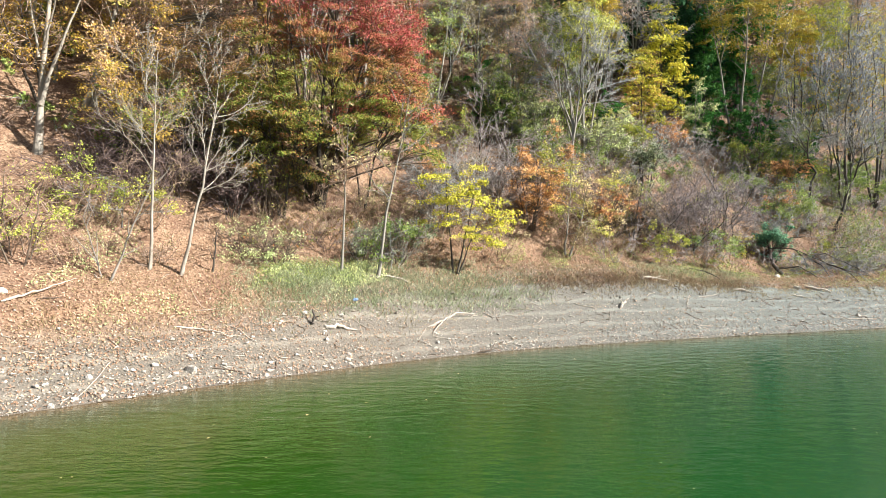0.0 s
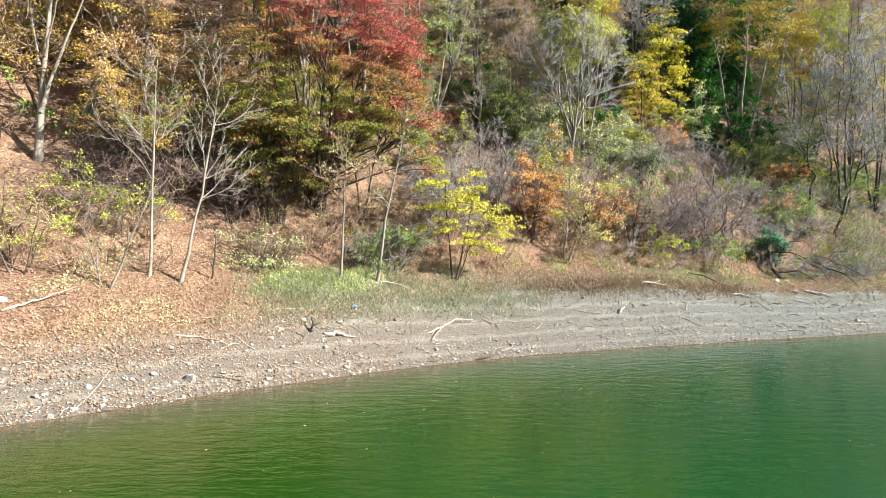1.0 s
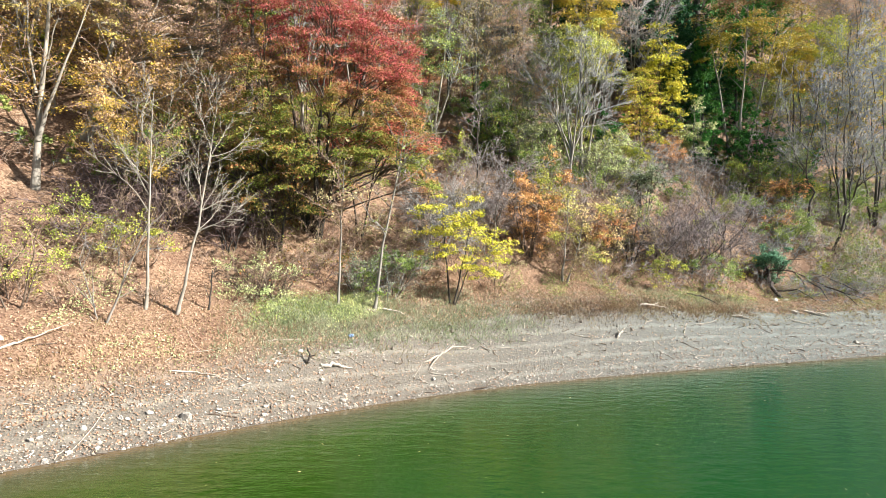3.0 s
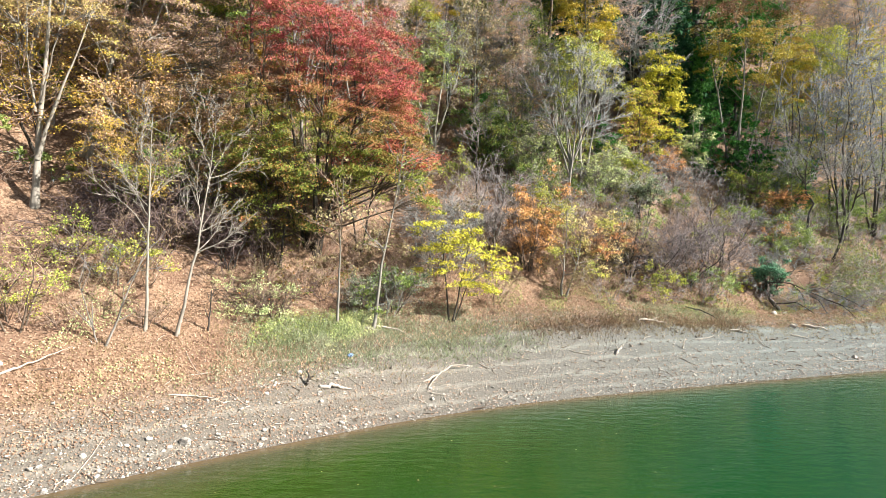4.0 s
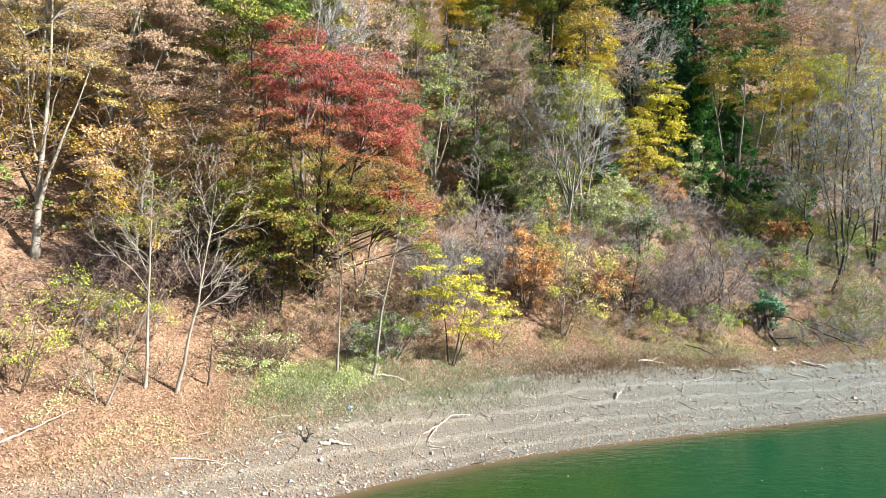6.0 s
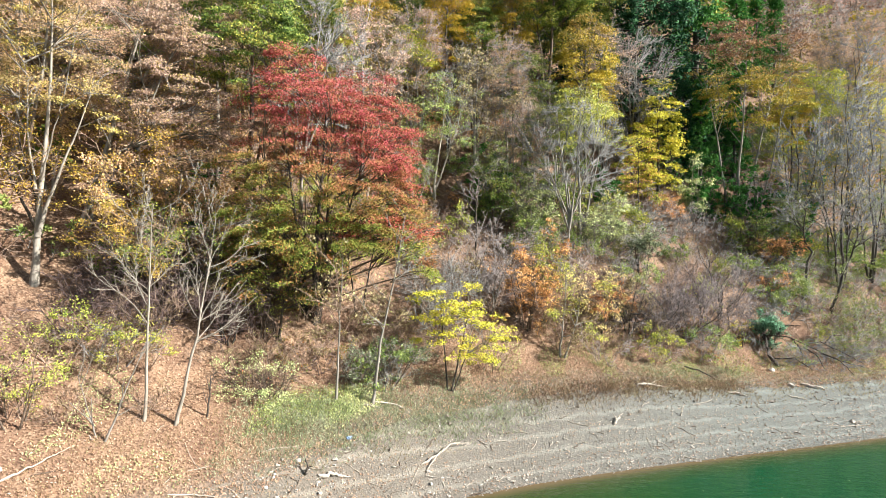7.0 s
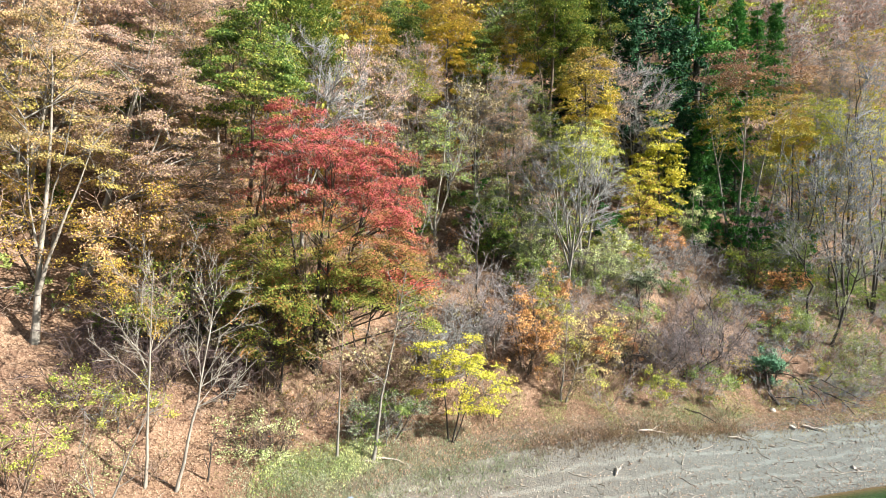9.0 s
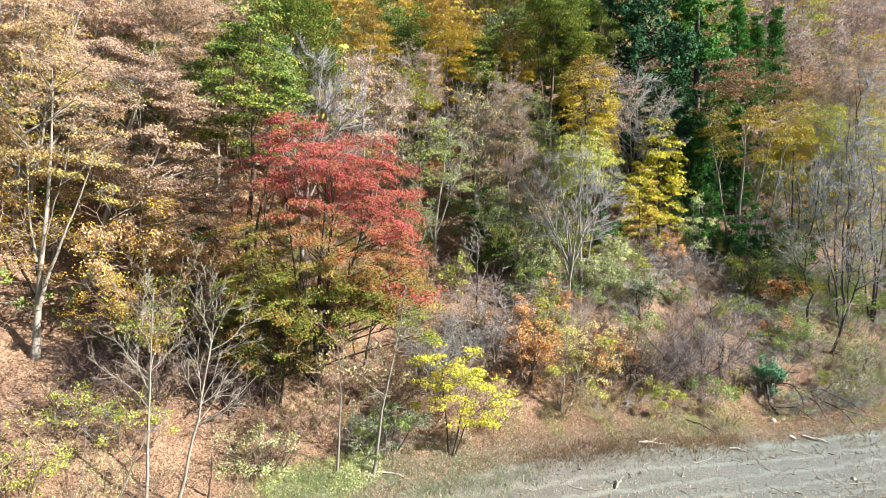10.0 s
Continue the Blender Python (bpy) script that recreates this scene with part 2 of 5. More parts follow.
def tubes(lines, radii, sides):
    """Corners and faces of round stems along a batch of lines (P, n, 3) with radii (P, n)."""
    p, n, _ = lines.shape
    tang = np.gradient(lines, axis=1)
    tang /= np.linalg.norm(tang, axis=2, keepdims=True) + 1e-9
    ref = np.where(np.abs(tang[..., 2:3]) < 0.9, np.array([0, 0, 1.0]), np.array([1.0, 0, 0]))
    a = np.cross(tang, ref)
    a /= np.linalg.norm(a, axis=2, keepdims=True) + 1e-9
    b = np.cross(tang, a)
    ang = np.arange(sides) * 2 * math.pi / sides
    v = lines[:, :, None] + radii[:, :, None, None] * (a[:, :, None] * np.cos(ang)[:, None] + b[:, :, None] * np.sin(ang)[:, None])
    i = np.arange(p * n * sides).reshape(p, n, sides)
    q = np.stack([i[:, :-1], np.roll(i, -1, 2)[:, :-1], np.roll(i, -1, 2)[:, 1:], i[:, 1:]], -1).reshape(-1, 4)
    return v.reshape(-1, 3), q


def cones(lines, radii):
    """Short straight twigs that run out to a point."""
    a, b = lines[:, 0], lines[:, -1]
    t = unit(b - a)
    p = unit(np.cross(t, np.where(np.abs(t[:, 2:]) < 0.9, np.array([0, 0, 1.0]), np.array([1.0, 0, 0]))))
    q = np.cross(t, p)
    r = radii[:, :1]
    v = np.stack([a + r * p, a + r * (-0.5 * p + 0.87 * q), a + r * (-0.5 * p - 0.87 * q), b], 1).reshape(-1, 3)
    i = np.arange(len(a))[:, None, None] * 4
    return v, (i + np.array([[0, 1, 3], [1, 2, 3], [2, 0, 3]])).reshape(-1, 3)


def triangles(piece):
    v, f = piece
    return v, np.concatenate([f[:, :3], f[:, [0, 2, 3]]])


def join(pieces):
    verts, faces, at = [], [], 0
    for v, f in pieces:
        verts.append(v)
        faces.append(f + at)
        at += len(v)
    return np.concatenate(verts), np.concatenate(faces)


def grow(rng, lines, radii, count, f0, f1, length, angle, up, pts, wobble=0.12, thick=0.55, tip=0.15, taper=None):
    """Branches off a batch of stems: `count` on each, between the fractions f0 and f1 of it."""
    p, n, _ = lines.shape
    f = np.sort(rng.uniform(f0, f1, (p, count)), axis=1)
    at = f * (n - 1)
    i = np.minimum(at.astype(int), n - 2)
    w = (at - i)[..., None]
    rows = np.arange(p)[:, None]
    base = lines[rows, i] * (1 - w) + lines[rows, i + 1] * w
    rb = radii[rows, i] * (1 - w[..., 0]) + radii[rows, i + 1] * w[..., 0]
    tang = unit(lines[rows, i + 1] - lines[rows, i])
    side = rng.normal(size=tang.shape)
    side = unit(side - tang * (side * tang).sum(-1, keepdims=True))
    ang = np.radians(angle) * rng.uniform(0.7, 1.25, f.shape)[..., None]
    d = unit(np.cos(ang) * tang + np.sin(ang) * side)
    ln = length * rng.uniform(0.6, 1.2, f.shape)
    if taper is not None:
        ln = ln * taper(f)
    base, d, ln, rb = base.reshape(-1, 3), d.reshape(-1, 3), ln.reshape(-1), rb.reshape(-1)
    out = [base]
    step = (ln / (pts - 1))[:, None]
    for _ in range(pts - 1):
        d = unit(d + rng.normal(size=d.shape) * wobble + np.array([0, 0, up]) / (pts - 1))
        out.append(out[-1] + d * step)
    lines2 = np.stack(out, 1)
    r0 = np.minimum(rb * thick, ln * 0.02)
    radii2 = r0[:, None] * np.linspace(1, tip, pts)[None] + 0.006
    return lines2, radii2


def clumps(c, scale, seed):
    """A smooth field over places, about -1 to 1, by which foliage gathers and parts."""
    r = np.random.RandomState(seed)
    out = 0
    for _ in range(7):
        k = unit(r.normal(size=3)) * scale * r.uniform(0.6, 1.6)
        out = out + np.sin(c @ k + r.uniform(0, 6.28))
    return out / 3


def leaves(rng, lines, number, size, jitter, flat=0.5, f0=0.3, droop=0.0, gaps=-0.15, corners=4):
    """Leaf blades strewn along a batch of twigs, more on some than on others, with gaps between the clumps."""
    p, n, _ = lines.shape
    many = int(number * 1.7)
    weight = rng.lognormal(0, 0.7, p)
    k = rng.choice(p, many, p=weight / weight.sum())
    at = rng.uniform(f0, 1, many) * (n - 1)
    i = np.minimum(at.astype(int), n - 2)
    w = (at - i)[:, None]
    c = lines[k, i] * (1 - w) + lines[k, i + 1] * w + rng.normal(size=(many, 3)) * jitter * np.array([1, 1, 0.5])
    c[:, 2] -= droop * np.abs(rng.normal(size=many))
    thick = clumps(c * np.array([1, 1, 2.2]), 2.6, 5) + 0.5 * clumps(c * np.array([1, 1, 2.2]), 7.0, 6)
    c = c[thick + rng.normal(size=many) * 0.2 > gaps][:number]
    return blades(rng, c, size, flat, corners)


def blades(rng, c, size, flat, corners=4):
    number = len(c)
    nrm = unit(rng.normal(size=(number, 3)) * 0.62 + np.array([0.52, -0.42, flat * 0.95]))
    a = rng.normal(size=(number, 3))
    a = unit(a - nrm * (a * nrm).sum(1, keepdims=True))
    b = np.cross(nrm, a)
    s = (size * rng.uniform(0.6, 1.35, number))[:, None]
    if corners == 3:
        v = np.stack([c - a * s * 0.6 + b * s * 0.2, c + b * s * 0.5 + a * s * 0.3, c + a * s * 0.5 - b * s * 0.5], 1)
    else:
        v = np.stack([c - a * s * 0.6, c + b * s * 0.38 + nrm * s * 0.08, c + a * s * 0.6, c - b * s * 0.38 + nrm * s * 0.08], 1)
    return v.reshape(-1, 3), np.arange(number * corners).reshape(-1, corners)


def stem(rng, height, r, lean=(0, 0), bend=0.05, low=-0.4, pts=12):
    """The line of one trunk, from under the ground to its tip."""
    f = np.linspace(0, 1, pts)
    x = lean[0] * f + np.cumsum(rng.normal(size=pts)) * bend * height / pts
    y = lean[1] * f + np.cumsum(rng.normal(size=pts)) * bend * height / pts
    x, y = x - x[0], y - y[0]
    line = np.stack([x, y, low + (height - low) * f], 1)[None]
    rad = (r * (1 - 0.9 * f ** 0.8) * (1 + 0.45 * np.exp(-f * 14)) + 0.006)[None]
    return line, rad


def plant(name, x, y, label, category, stems, limbs, bark, leaf=None, twig=None, group="", seed=1, turn=0.0, scale=1.0,
          number=8000, size=0.13, jitter=0.16, flat=0.5, droop=0.0, second=None, sunk=0.0, near=False, sides=8, corners=4, gaps=-0.15):
    """A tree or shrub that stands on the bank at (x, y).
    stems: rows (height, radius, (lean x, y), bend[, foot]); limbs: rows for grow(), the last of which carries the leaves.
    near: each main limb is a part of its own."""
    rng = np.random.RandomState(seed)
    ob = thing(name, x, y, gz(x, y) - sunk, label, category, group, turn, scale)
    last, fine = [], []
    for row in stems:
        foot = row[4] if len(row) > 4 else (0, 0)
        line, rad = stem(rng, *row[:4], low=0.0 if len(foot) > 2 else -0.4, pts=12 if sides > 5 else 7)
        line = line + np.array([*foot, 0.0][:3])
        part("trunk", mesh_from("trunk", *tubes(line, rad, sides), bark), ob)
        for depth, g in enumerate(limbs):
            line, rad = grow(rng, line, rad, **g)
            if near and depth == 0:
                for k in range(len(line)):
                    part("limb", mesh_from("limb", *tubes(line[k:k + 1], rad[k:k + 1], 6), bark), ob)
            else:
                fine.append(cones(line, rad) if line.shape[1] == 2 else triangles(tubes(line, rad, 5 if depth == 0 and len(stems) < 4 else 3)))
        last.append(line)
    if fine:
        part("branchwork", mesh_from("branchwork", *join(fine), twig or bark), ob)["kind"] = "stuff"
    tips = np.concatenate(last)
    if leaf:
        part("crown", mesh_from("crown", *leaves(rng, tips, number, size, jitter, flat, 0.25, droop, gaps, corners), leaf, False), ob)
    if second:
        part("crown", mesh_from("crown", *leaves(rng, tips, second[1], size, jitter * 1.3, flat, 0.25, droop, gaps, corners), second[0], False), ob)
    return ob


def tiered(name, x, y, label, stems, centre, radii, pads, per_pad, pad, bark, leaf, twig, seed, size=0.11, low=-0.45, skew=(0, 0), droop=0.25, sunk=0.0,
           hollow=0.55, group="", corners=4, flat=1.0, spray=0, reach=0.7, thin=0.007, second=None, mark="tree", sides=8, gap=-0.22):
    """A tree whose leaves lie in many flat sprays, each on its own branch, that fill a dome.
    centre, radii: of the dome, over the foot; pad: how wide a spray is; skew: how the dome leans for each metre up;
    spray: fine twigs on each branch, `reach` long; second: another kind of leaf and how many on each spray."""
    rng = np.random.RandomState(seed)
    ob = thing(name, x, y, gz(x, y) - sunk, label, mark, group)
    lines = []
    for row in stems:
        foot = row[4] if len(row) > 4 else (0, 0)
        line, rad = stem(rng, *row[:4], low=0.0 if len(foot) > 2 else -0.4)
        line = line + np.array([*foot, 0.0][:3])
        lines.append(line[0])
        part("trunk", mesh_from("trunk", *tubes(line, rad, sides), bark), ob)
    wood = np.concatenate(lines)
    d = unit(rng.normal(size=(pads * 6, 3)))
    d = d[(d[:, 2] > low) & (clumps(d, 6.5, seed + 1) + rng.normal(size=len(d)) * 0.15 > gap)][:pads]
    r = hollow + (1 - hollow) * rng.uniform(0, 1, len(d)) ** 0.6
    bumps = 1 + 0.24 * clumps(d, 4.0, seed)
    c = np.array(centre) + d * np.array(radii) * (r * bumps)[:, None]
    c[:, :2] += (c[:, 2:] - centre[2]) * np.array(skew)
    # branches: from a point lower down on the nearest trunk
    far = np.linalg.norm(wood[None, :, :2] - c[:, None, :2], axis=2)
    want = c[:, 2] - 0.55 * far.min(1) - 0.3
    cost = far + 1.2 * np.abs(wood[None, :, 2] - np.maximum(want, 0.6)[:, None])
    a = wood[cost.argmin(1)]
    main = np.arange(len(c)) % 5 == 0
    near = np.linalg.norm(c[None, main] - c[:, None], axis=2).argmin(1)
    a = np.where(main[:, None], a, (0.35 * a[main] + 0.65 * c[main])[near])
    t = np.linspace(0, 1, 6)[None, :, None]
    mid = (a + c) / 2 + np.array([0, 0, 0.12]) * far.min(1)[:, None] + rng.normal(size=c.shape) * 0.15
    line = (1 - t) ** 2 * a[:, None] + 2 * t * (1 - t) * mid[:, None] + t * t * c[:, None]
    ln = np.linalg.norm(c - a, axis=1)
    rad = (0.005 + 0.009 * ln)[:, None] * np.linspace(1, 0.25, 6)[None] + 0.004
    fine = [triangles(tubes(line, rad, 4 if corners == 4 else 3))]
    if spray:
        k = np.repeat(np.arange(len(c)), spray)
        f = rng.uniform(0.4, 1.0, (len(k), 1))
        base = (1 - f) ** 2 * a[k] + 2 * f * (1 - f) * mid[k] + f * f * c[k]
        way = unit(0.7 * unit(c - a)[k] + 0.5 * unit(c - np.array(centre))[k] + rng.normal(size=base.shape) * 0.5 + np.array([0, 0, 0.25]))
        fine.append(cones(np.stack([base, base + way * reach * rng.uniform(0.5, 1.3, (len(k), 1))], 1), np.full((len(k), 1), thin)))
    part("branchwork", mesh_from("branchwork", *join(fine), twig), ob)["kind"] = "stuff"
    # sprays of leaves
    for tone, many in ([(leaf, per_pad)] if leaf else []) + ([second] if second else []):
        foliage(rng, ob, c, centre, many, pad, droop, size, flat, corners, tone)
    return ob


def foliage(rng, ob, c, centre, per_pad, pad, droop, size, flat, corners, leaf):
    n = per_pad * len(c)
    k = rng.choice(len(c), n, p=(lambda w: w / w.sum())(rng.lognormal(0, 0.5, len(c))))
    wide = (pad * rng.uniform(0.6, 1.3, len(c)))[k]
    ang, u = rng.uniform(0, 6.28, n), np.sqrt(rng.uniform(0, 1, n))
    out = unit((c - np.array(centre)) * np.array([1, 1, 0.0]))[k]
    off = np.stack([np.cos(ang), np.sin(ang), 0 * ang], 1) * (u * wide)[:, None]
    drop = -droop * ((off * out).sum(1) + 0.5 * u * u * wide)
    p = c[k] + off + rng.normal(size=(n, 3)) * np.array([0.03, 0.03, 0.07])
    p[:, 2] += drop
    part("crown", mesh_from("crown", *blades(rng, p, size, flat, corners), leaf, False), ob)


def again(ob, x, y, turn, scale, sunk=0.0):
    return copy_thing(ob, pose(x, y, gz(x, y) - sunk, 0, 0, turn) @ Matrix.Scale(scale, 4) @ Matrix.Diagonal((*[1 / s for s in ob.scale], 1)))


# ---- ground and water ----
def steps(*runs):
    out = []
    for a, b, d in runs:
        out += list(np.arange(a, b, d))
    return np.array(out + [runs[-1][1]])


def ground_material():
    m, nodes, links, bsdf = material("bank_soil")
    at = nodes.new("ShaderNodeAttribute")
    at.attribute_name = "inland"
    s = at.outputs["Fac"]
    side = nodes.new("ShaderNodeAttribute")
    side.attribute_name = "litter"
    mid = noise_tex(nodes, links, 0.9, 5)
    fine = noise_tex(nodes, links, 9.0, 6, 0.7)
    grit = noise_tex(nodes, links, 38.0, 4, 0.7)
    # gravel and dried silt of the drawn-down shore
    r = ramp(nodes, [(0.34, (0.088, 0.081, 0.069)), (0.5, (0.15, 0.139, 0.12)), (0.66, (0.25, 0.234, 0.203))])
    links.new(mixrgb(nodes, links, fine.outputs["Fac"], grit.outputs["Fac"], 0.5), r.inputs[0])
    band = math_node(nodes, links, "SINE", math_node(nodes, links, "MULTIPLY_ADD", s, 7.0))
    links.new(math_node(nodes, links, "MULTIPLY", mid.outputs["Fac"], 6.0), band.node.inputs[0].links[0].from_node.inputs[2])
    band = math_node(nodes, links, "MULTIPLY", math_node(nodes, links, "SUBTRACT", band, 0.5, True), 1.4)
    beach = mixrgb(nodes, links, r.outputs[0], (0.37, 0.36, 0.315), math_node(nodes, links, "MULTIPLY", band, fine.outputs["Fac"]))
    # silt greyer towards +x, with a cool lens cast put into its colour
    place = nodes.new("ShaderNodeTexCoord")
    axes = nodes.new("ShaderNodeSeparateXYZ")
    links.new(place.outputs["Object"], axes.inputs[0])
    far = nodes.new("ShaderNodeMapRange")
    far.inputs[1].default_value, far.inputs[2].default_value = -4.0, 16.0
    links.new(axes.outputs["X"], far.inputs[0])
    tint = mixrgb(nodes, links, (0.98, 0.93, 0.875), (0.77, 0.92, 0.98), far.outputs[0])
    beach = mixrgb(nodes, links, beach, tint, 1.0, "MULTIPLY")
    # leaf litter
    vor = nodes.new("ShaderNodeTexVoronoi")
    tc = nodes.new("ShaderNodeTexCoord")
    vor.inputs["Scale"].default_value = 14
    links.new(tc.outputs["Object"], vor.inputs["Vector"])
    lr = ramp(nodes, [(0.15, (0.13, 0.07, 0.04)), (0.42, (0.26, 0.152, 0.09)), (0.65, (0.38, 0.245, 0.155)), (0.9, (0.48, 0.335, 0.225))])
    sep = nodes.new("ShaderNodeSeparateColor")
    links.new(vor.outputs["Color"], sep.inputs[0])
    links.new(mixrgb(nodes, links, sep.outputs[0], mid.outputs["Fac"], 0.35), lr.inputs[0])
    soil = mixrgb(nodes, links, lr.outputs[0], (0.09, 0.06, 0.035), math_node(nodes, links, "MULTIPLY", fine.outputs["Fac"], 0.5))
    humus = ramp(nodes, [(0.47, (0, 0, 0)), (0.64, (0.6, 0.6, 0.6))])
    links.new(noise_tex(nodes, links, 0.33, 4, 0.6).outputs["Fac"], humus.inputs[0])
    soil = mixrgb(nodes, links, soil, (0.13, 0.065, 0.043), humus.outputs[0])
    edge = math_node(nodes, links, "ADD", side.outputs["Fac"], math_node(nodes, links, "MULTIPLY_ADD", fine.outputs["Fac"], 1.6))
    edge.node.inputs[1].links[0].from_node.inputs[2].default_value = -0.8
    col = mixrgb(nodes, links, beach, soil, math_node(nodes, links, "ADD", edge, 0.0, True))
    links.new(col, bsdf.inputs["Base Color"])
    bsdf.inputs["Roughness"].default_value = 0.95
    b = nodes.new("ShaderNodeBump")
    b.inputs["Strength"].default_value, b.inputs["Distance"].default_value = 0.8, 0.05
    links.new(mixrgb(nodes, links, fine.outputs["Fac"], vor.outputs["Distance"], 0.5), b.inputs["Height"])
    links.new(b.outputs[0], bsdf.inputs["Normal"])
    return m


def make_ground():
    xs = steps((-900, -100, 80), (-100, -28, 6), (-28, 42, 0.3), (42, 120, 4), (120, 900, 78))
    vs = steps((-900, -60, 60), (-60, -4, 2), (-4, 14, 0.16), (14, 60, 0.8), (60, 120, 4), (120, 900, 60))
    gx, gv = np.meshgrid(xs, vs)
    gy = shore(gx) + gv
    s = inland(gx, gy)
    v = np.stack([gx, gy, ground(gx, gy)], -1)
    i = np.arange(gx.size).reshape(gx.shape)
    q = np.stack([i[:-1, :-1], i[:-1, 1:], i[1:, 1:], i[1:, :-1]], -1).reshape(-1, 4)
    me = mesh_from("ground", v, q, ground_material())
    a = me.attributes.new("inland", "FLOAT", "POINT")
    a.data.foreach_set("value", s.astype(np.float32).ravel())
    # leaves lie lower down the bank under the trees on the steeper side
    start = 1.5 + 3.0 * ease((gx + 9) / 9)
    lit = ease((s - start) / 2.2)
    a = me.attributes.new("litter", "FLOAT", "POINT")
    a.data.foreach_set("value", lit.astype(np.float32).ravel())
    tagged(new("ground", me), "steep leaf-strewn bank above a stony drawn-down shore", "ground", kind="structure")


def water_material():
    m, nodes, links, bsdf = material("green_lake_water")
    at = nodes.new("ShaderNodeAttribute")
    at.attribute_name = "depth"
    r = ramp(nodes, [(0.0, (0.14, 0.095, 0.05)), (0.08, (0.05, 0.06, 0.022)), (0.3, (0.022, 0.060, 0.004)), (1.0, (0.015, 0.058, 0.005))])
    links.new(at.outputs["Fac"], r.inputs[0])
    # teal of the reflected sky, painted into the water's colour towards +x
    place = nodes.new("ShaderNodeTexCoord")
    axes = nodes.new("ShaderNodeSeparateXYZ")
    links.new(place.outputs["Object"], axes.inputs[0])
    drift = noise_tex(nodes, links, 0.12, 3)
    east = nodes.new("ShaderNodeMapRange")
    east.inputs[1].default_value, east.inputs[2].default_value = 0.5, 17.0
    links.new(math_node(nodes, links, "ADD", axes.outputs["X"], math_node(nodes, links, "MULTIPLY", drift.outputs["Fac"], 8.0)), east.inputs[0])
    sky_teal = math_node(nodes, links, "MULTIPLY", east.outputs[0], math_node(nodes, links, "MULTIPLY", at.outputs["Fac"], 5.0, True))
    links.new(mixrgb(nodes, links, r.outputs[0], (0.006, 0.060, 0.024), sky_teal), bsdf.inputs["Base Color"])
    bsdf.inputs["Roughness"].default_value = 0.06
    bsdf.inputs["IOR"].default_value = 1.33
    long = noise_tex(nodes, links, 1.9, 3, 0.55, stretch=(0.75, 1.4, 1))
    small = noise_tex(nodes, links, 6.0, 2, 0.5, stretch=(0.8, 1.3, 1))
    h = math_node(nodes, links, "ADD", long.outputs["Fac"], math_node(nodes, links, "MULTIPLY", small.outputs["Fac"], 0.25))
    b = nodes.new("ShaderNodeBump")
    b.inputs["Strength"].default_value, b.inputs["Distance"].default_value = 1.0, 0.024
    links.new(h, b.inputs["Height"])
    links.new(b.outputs[0], bsdf.inputs["Normal"])
    return m


def make_water():
    xs = steps((-1500, -100, 100), (-100, -30, 10), (-30, 46, 1), (46, 120, 10), (120, 1500, 115))
    vs = steps((-1500, -100, 100), (-100, -30, 5), (-30, -6, 1.0), (-6, 1.0, 0.2))
    gx, gv = np.meshgrid(xs, vs)
    gy = shore(gx) + gv
    v = np.stack([gx, gy, np.zeros_like(gx)], -1)
    i = np.arange(gx.size).reshape(gx.shape)
    q = np.stack([i[:-1, :-1], i[:-1, 1:], i[1:, 1:], i[1:, :-1]], -1).reshape(-1, 4)
    me = mesh_from("water", v, q, water_material())
    a = me.attributes.new("depth", "FLOAT", "POINT")
    a.data.foreach_set("value", np.clip(-inland(gx, gy) / 9, 0, 1).astype(np.float32).ravel())
    tagged(new("water", me), "calm green lake with fine ripples", "water", kind="structure")


make_ground()
make_water()


# ---- trees ----
def broad(h, n1=16, n2=6, n3=4, f0=0.3, spread=0.36, angle=58, up=0.35, taper=None):
    return [dict(count=n1, f0=f0, f1=0.98, length=h * spread, angle=angle, up=up, pts=6, taper=taper),
            dict(count=n2, f0=0.25, f1=1.0, length=h * spread * 0.42, angle=45, up=0.1, pts=4),
            dict(count=n3, f0=0.2, f1=1.0, length=h * spread * 0.2, angle=45, up=0.0, pts=2)]


def dome(f):
    return 1.15 - 0.75 * f ** 2


def cone(f):
    return 1.15 - f


# the front row on the bank
plant("bare_tree", -10.8, 22.95, "slender leafless tree with a pale straight trunk", "tree", [(7.9, 0.064, (0.35, 0.2), 0.035)],
      [dict(count=14, f0=0.42, f1=0.97, length=2.6, angle=52, up=0.45, pts=8, thick=0.33), dict(count=6, f0=0.2, f1=0.95, length=0.8, angle=40, up=0.2, pts=4), dict(count=3, f0=0.3, f1=1, length=0.4, angle=40, up=0.1, pts=2)],
      BARK_PALE, twig=BARK_PALE, seed=3, group="bare trees on the bank", near=True)
plant("bare_tree", -9.8, 23.22, "slender leafless tree with a pale leaning trunk", "tree", [(7.6, 0.07, (1.45, 0.3), 0.06)],
      [dict(count=15, f0=0.42, f1=0.97, length=2.7, angle=50, up=0.45, pts=8, thick=0.33), dict(count=6, f0=0.2, f1=0.95, length=0.8, angle=40, up=0.2, pts=4), dict(count=3, f0=0.3, f1=1, length=0.4, angle=40, up=0.1, pts=2)],
      BARK_PALE, twig=BARK_PALE, seed=5, group="bare trees on the bank", near=True)
plant("thin_tree", -4.48, 27.05, "thin dark-stemmed tree with few dry leaves", "tree", [(6.2, 0.06, (0.3, 0.2), 0.06)],
      broad(6.2, 12, 4, 2, 0.45), BARK_GREY, BROWN, TWIG_BROWN, seed=7, number=350, size=0.11)
plant("leaning_tree", -3.04, 27.5, "leaning pale tree with thin foliage", "tree", [(8.3, 0.075, (1.4, 0.2), 0.03)],
      broad(8.3, 12, 4, 2, 0.4, 0.25), BARK_GREY, OLIVE, BARK_GREY, seed=8, number=260, size=0.08)
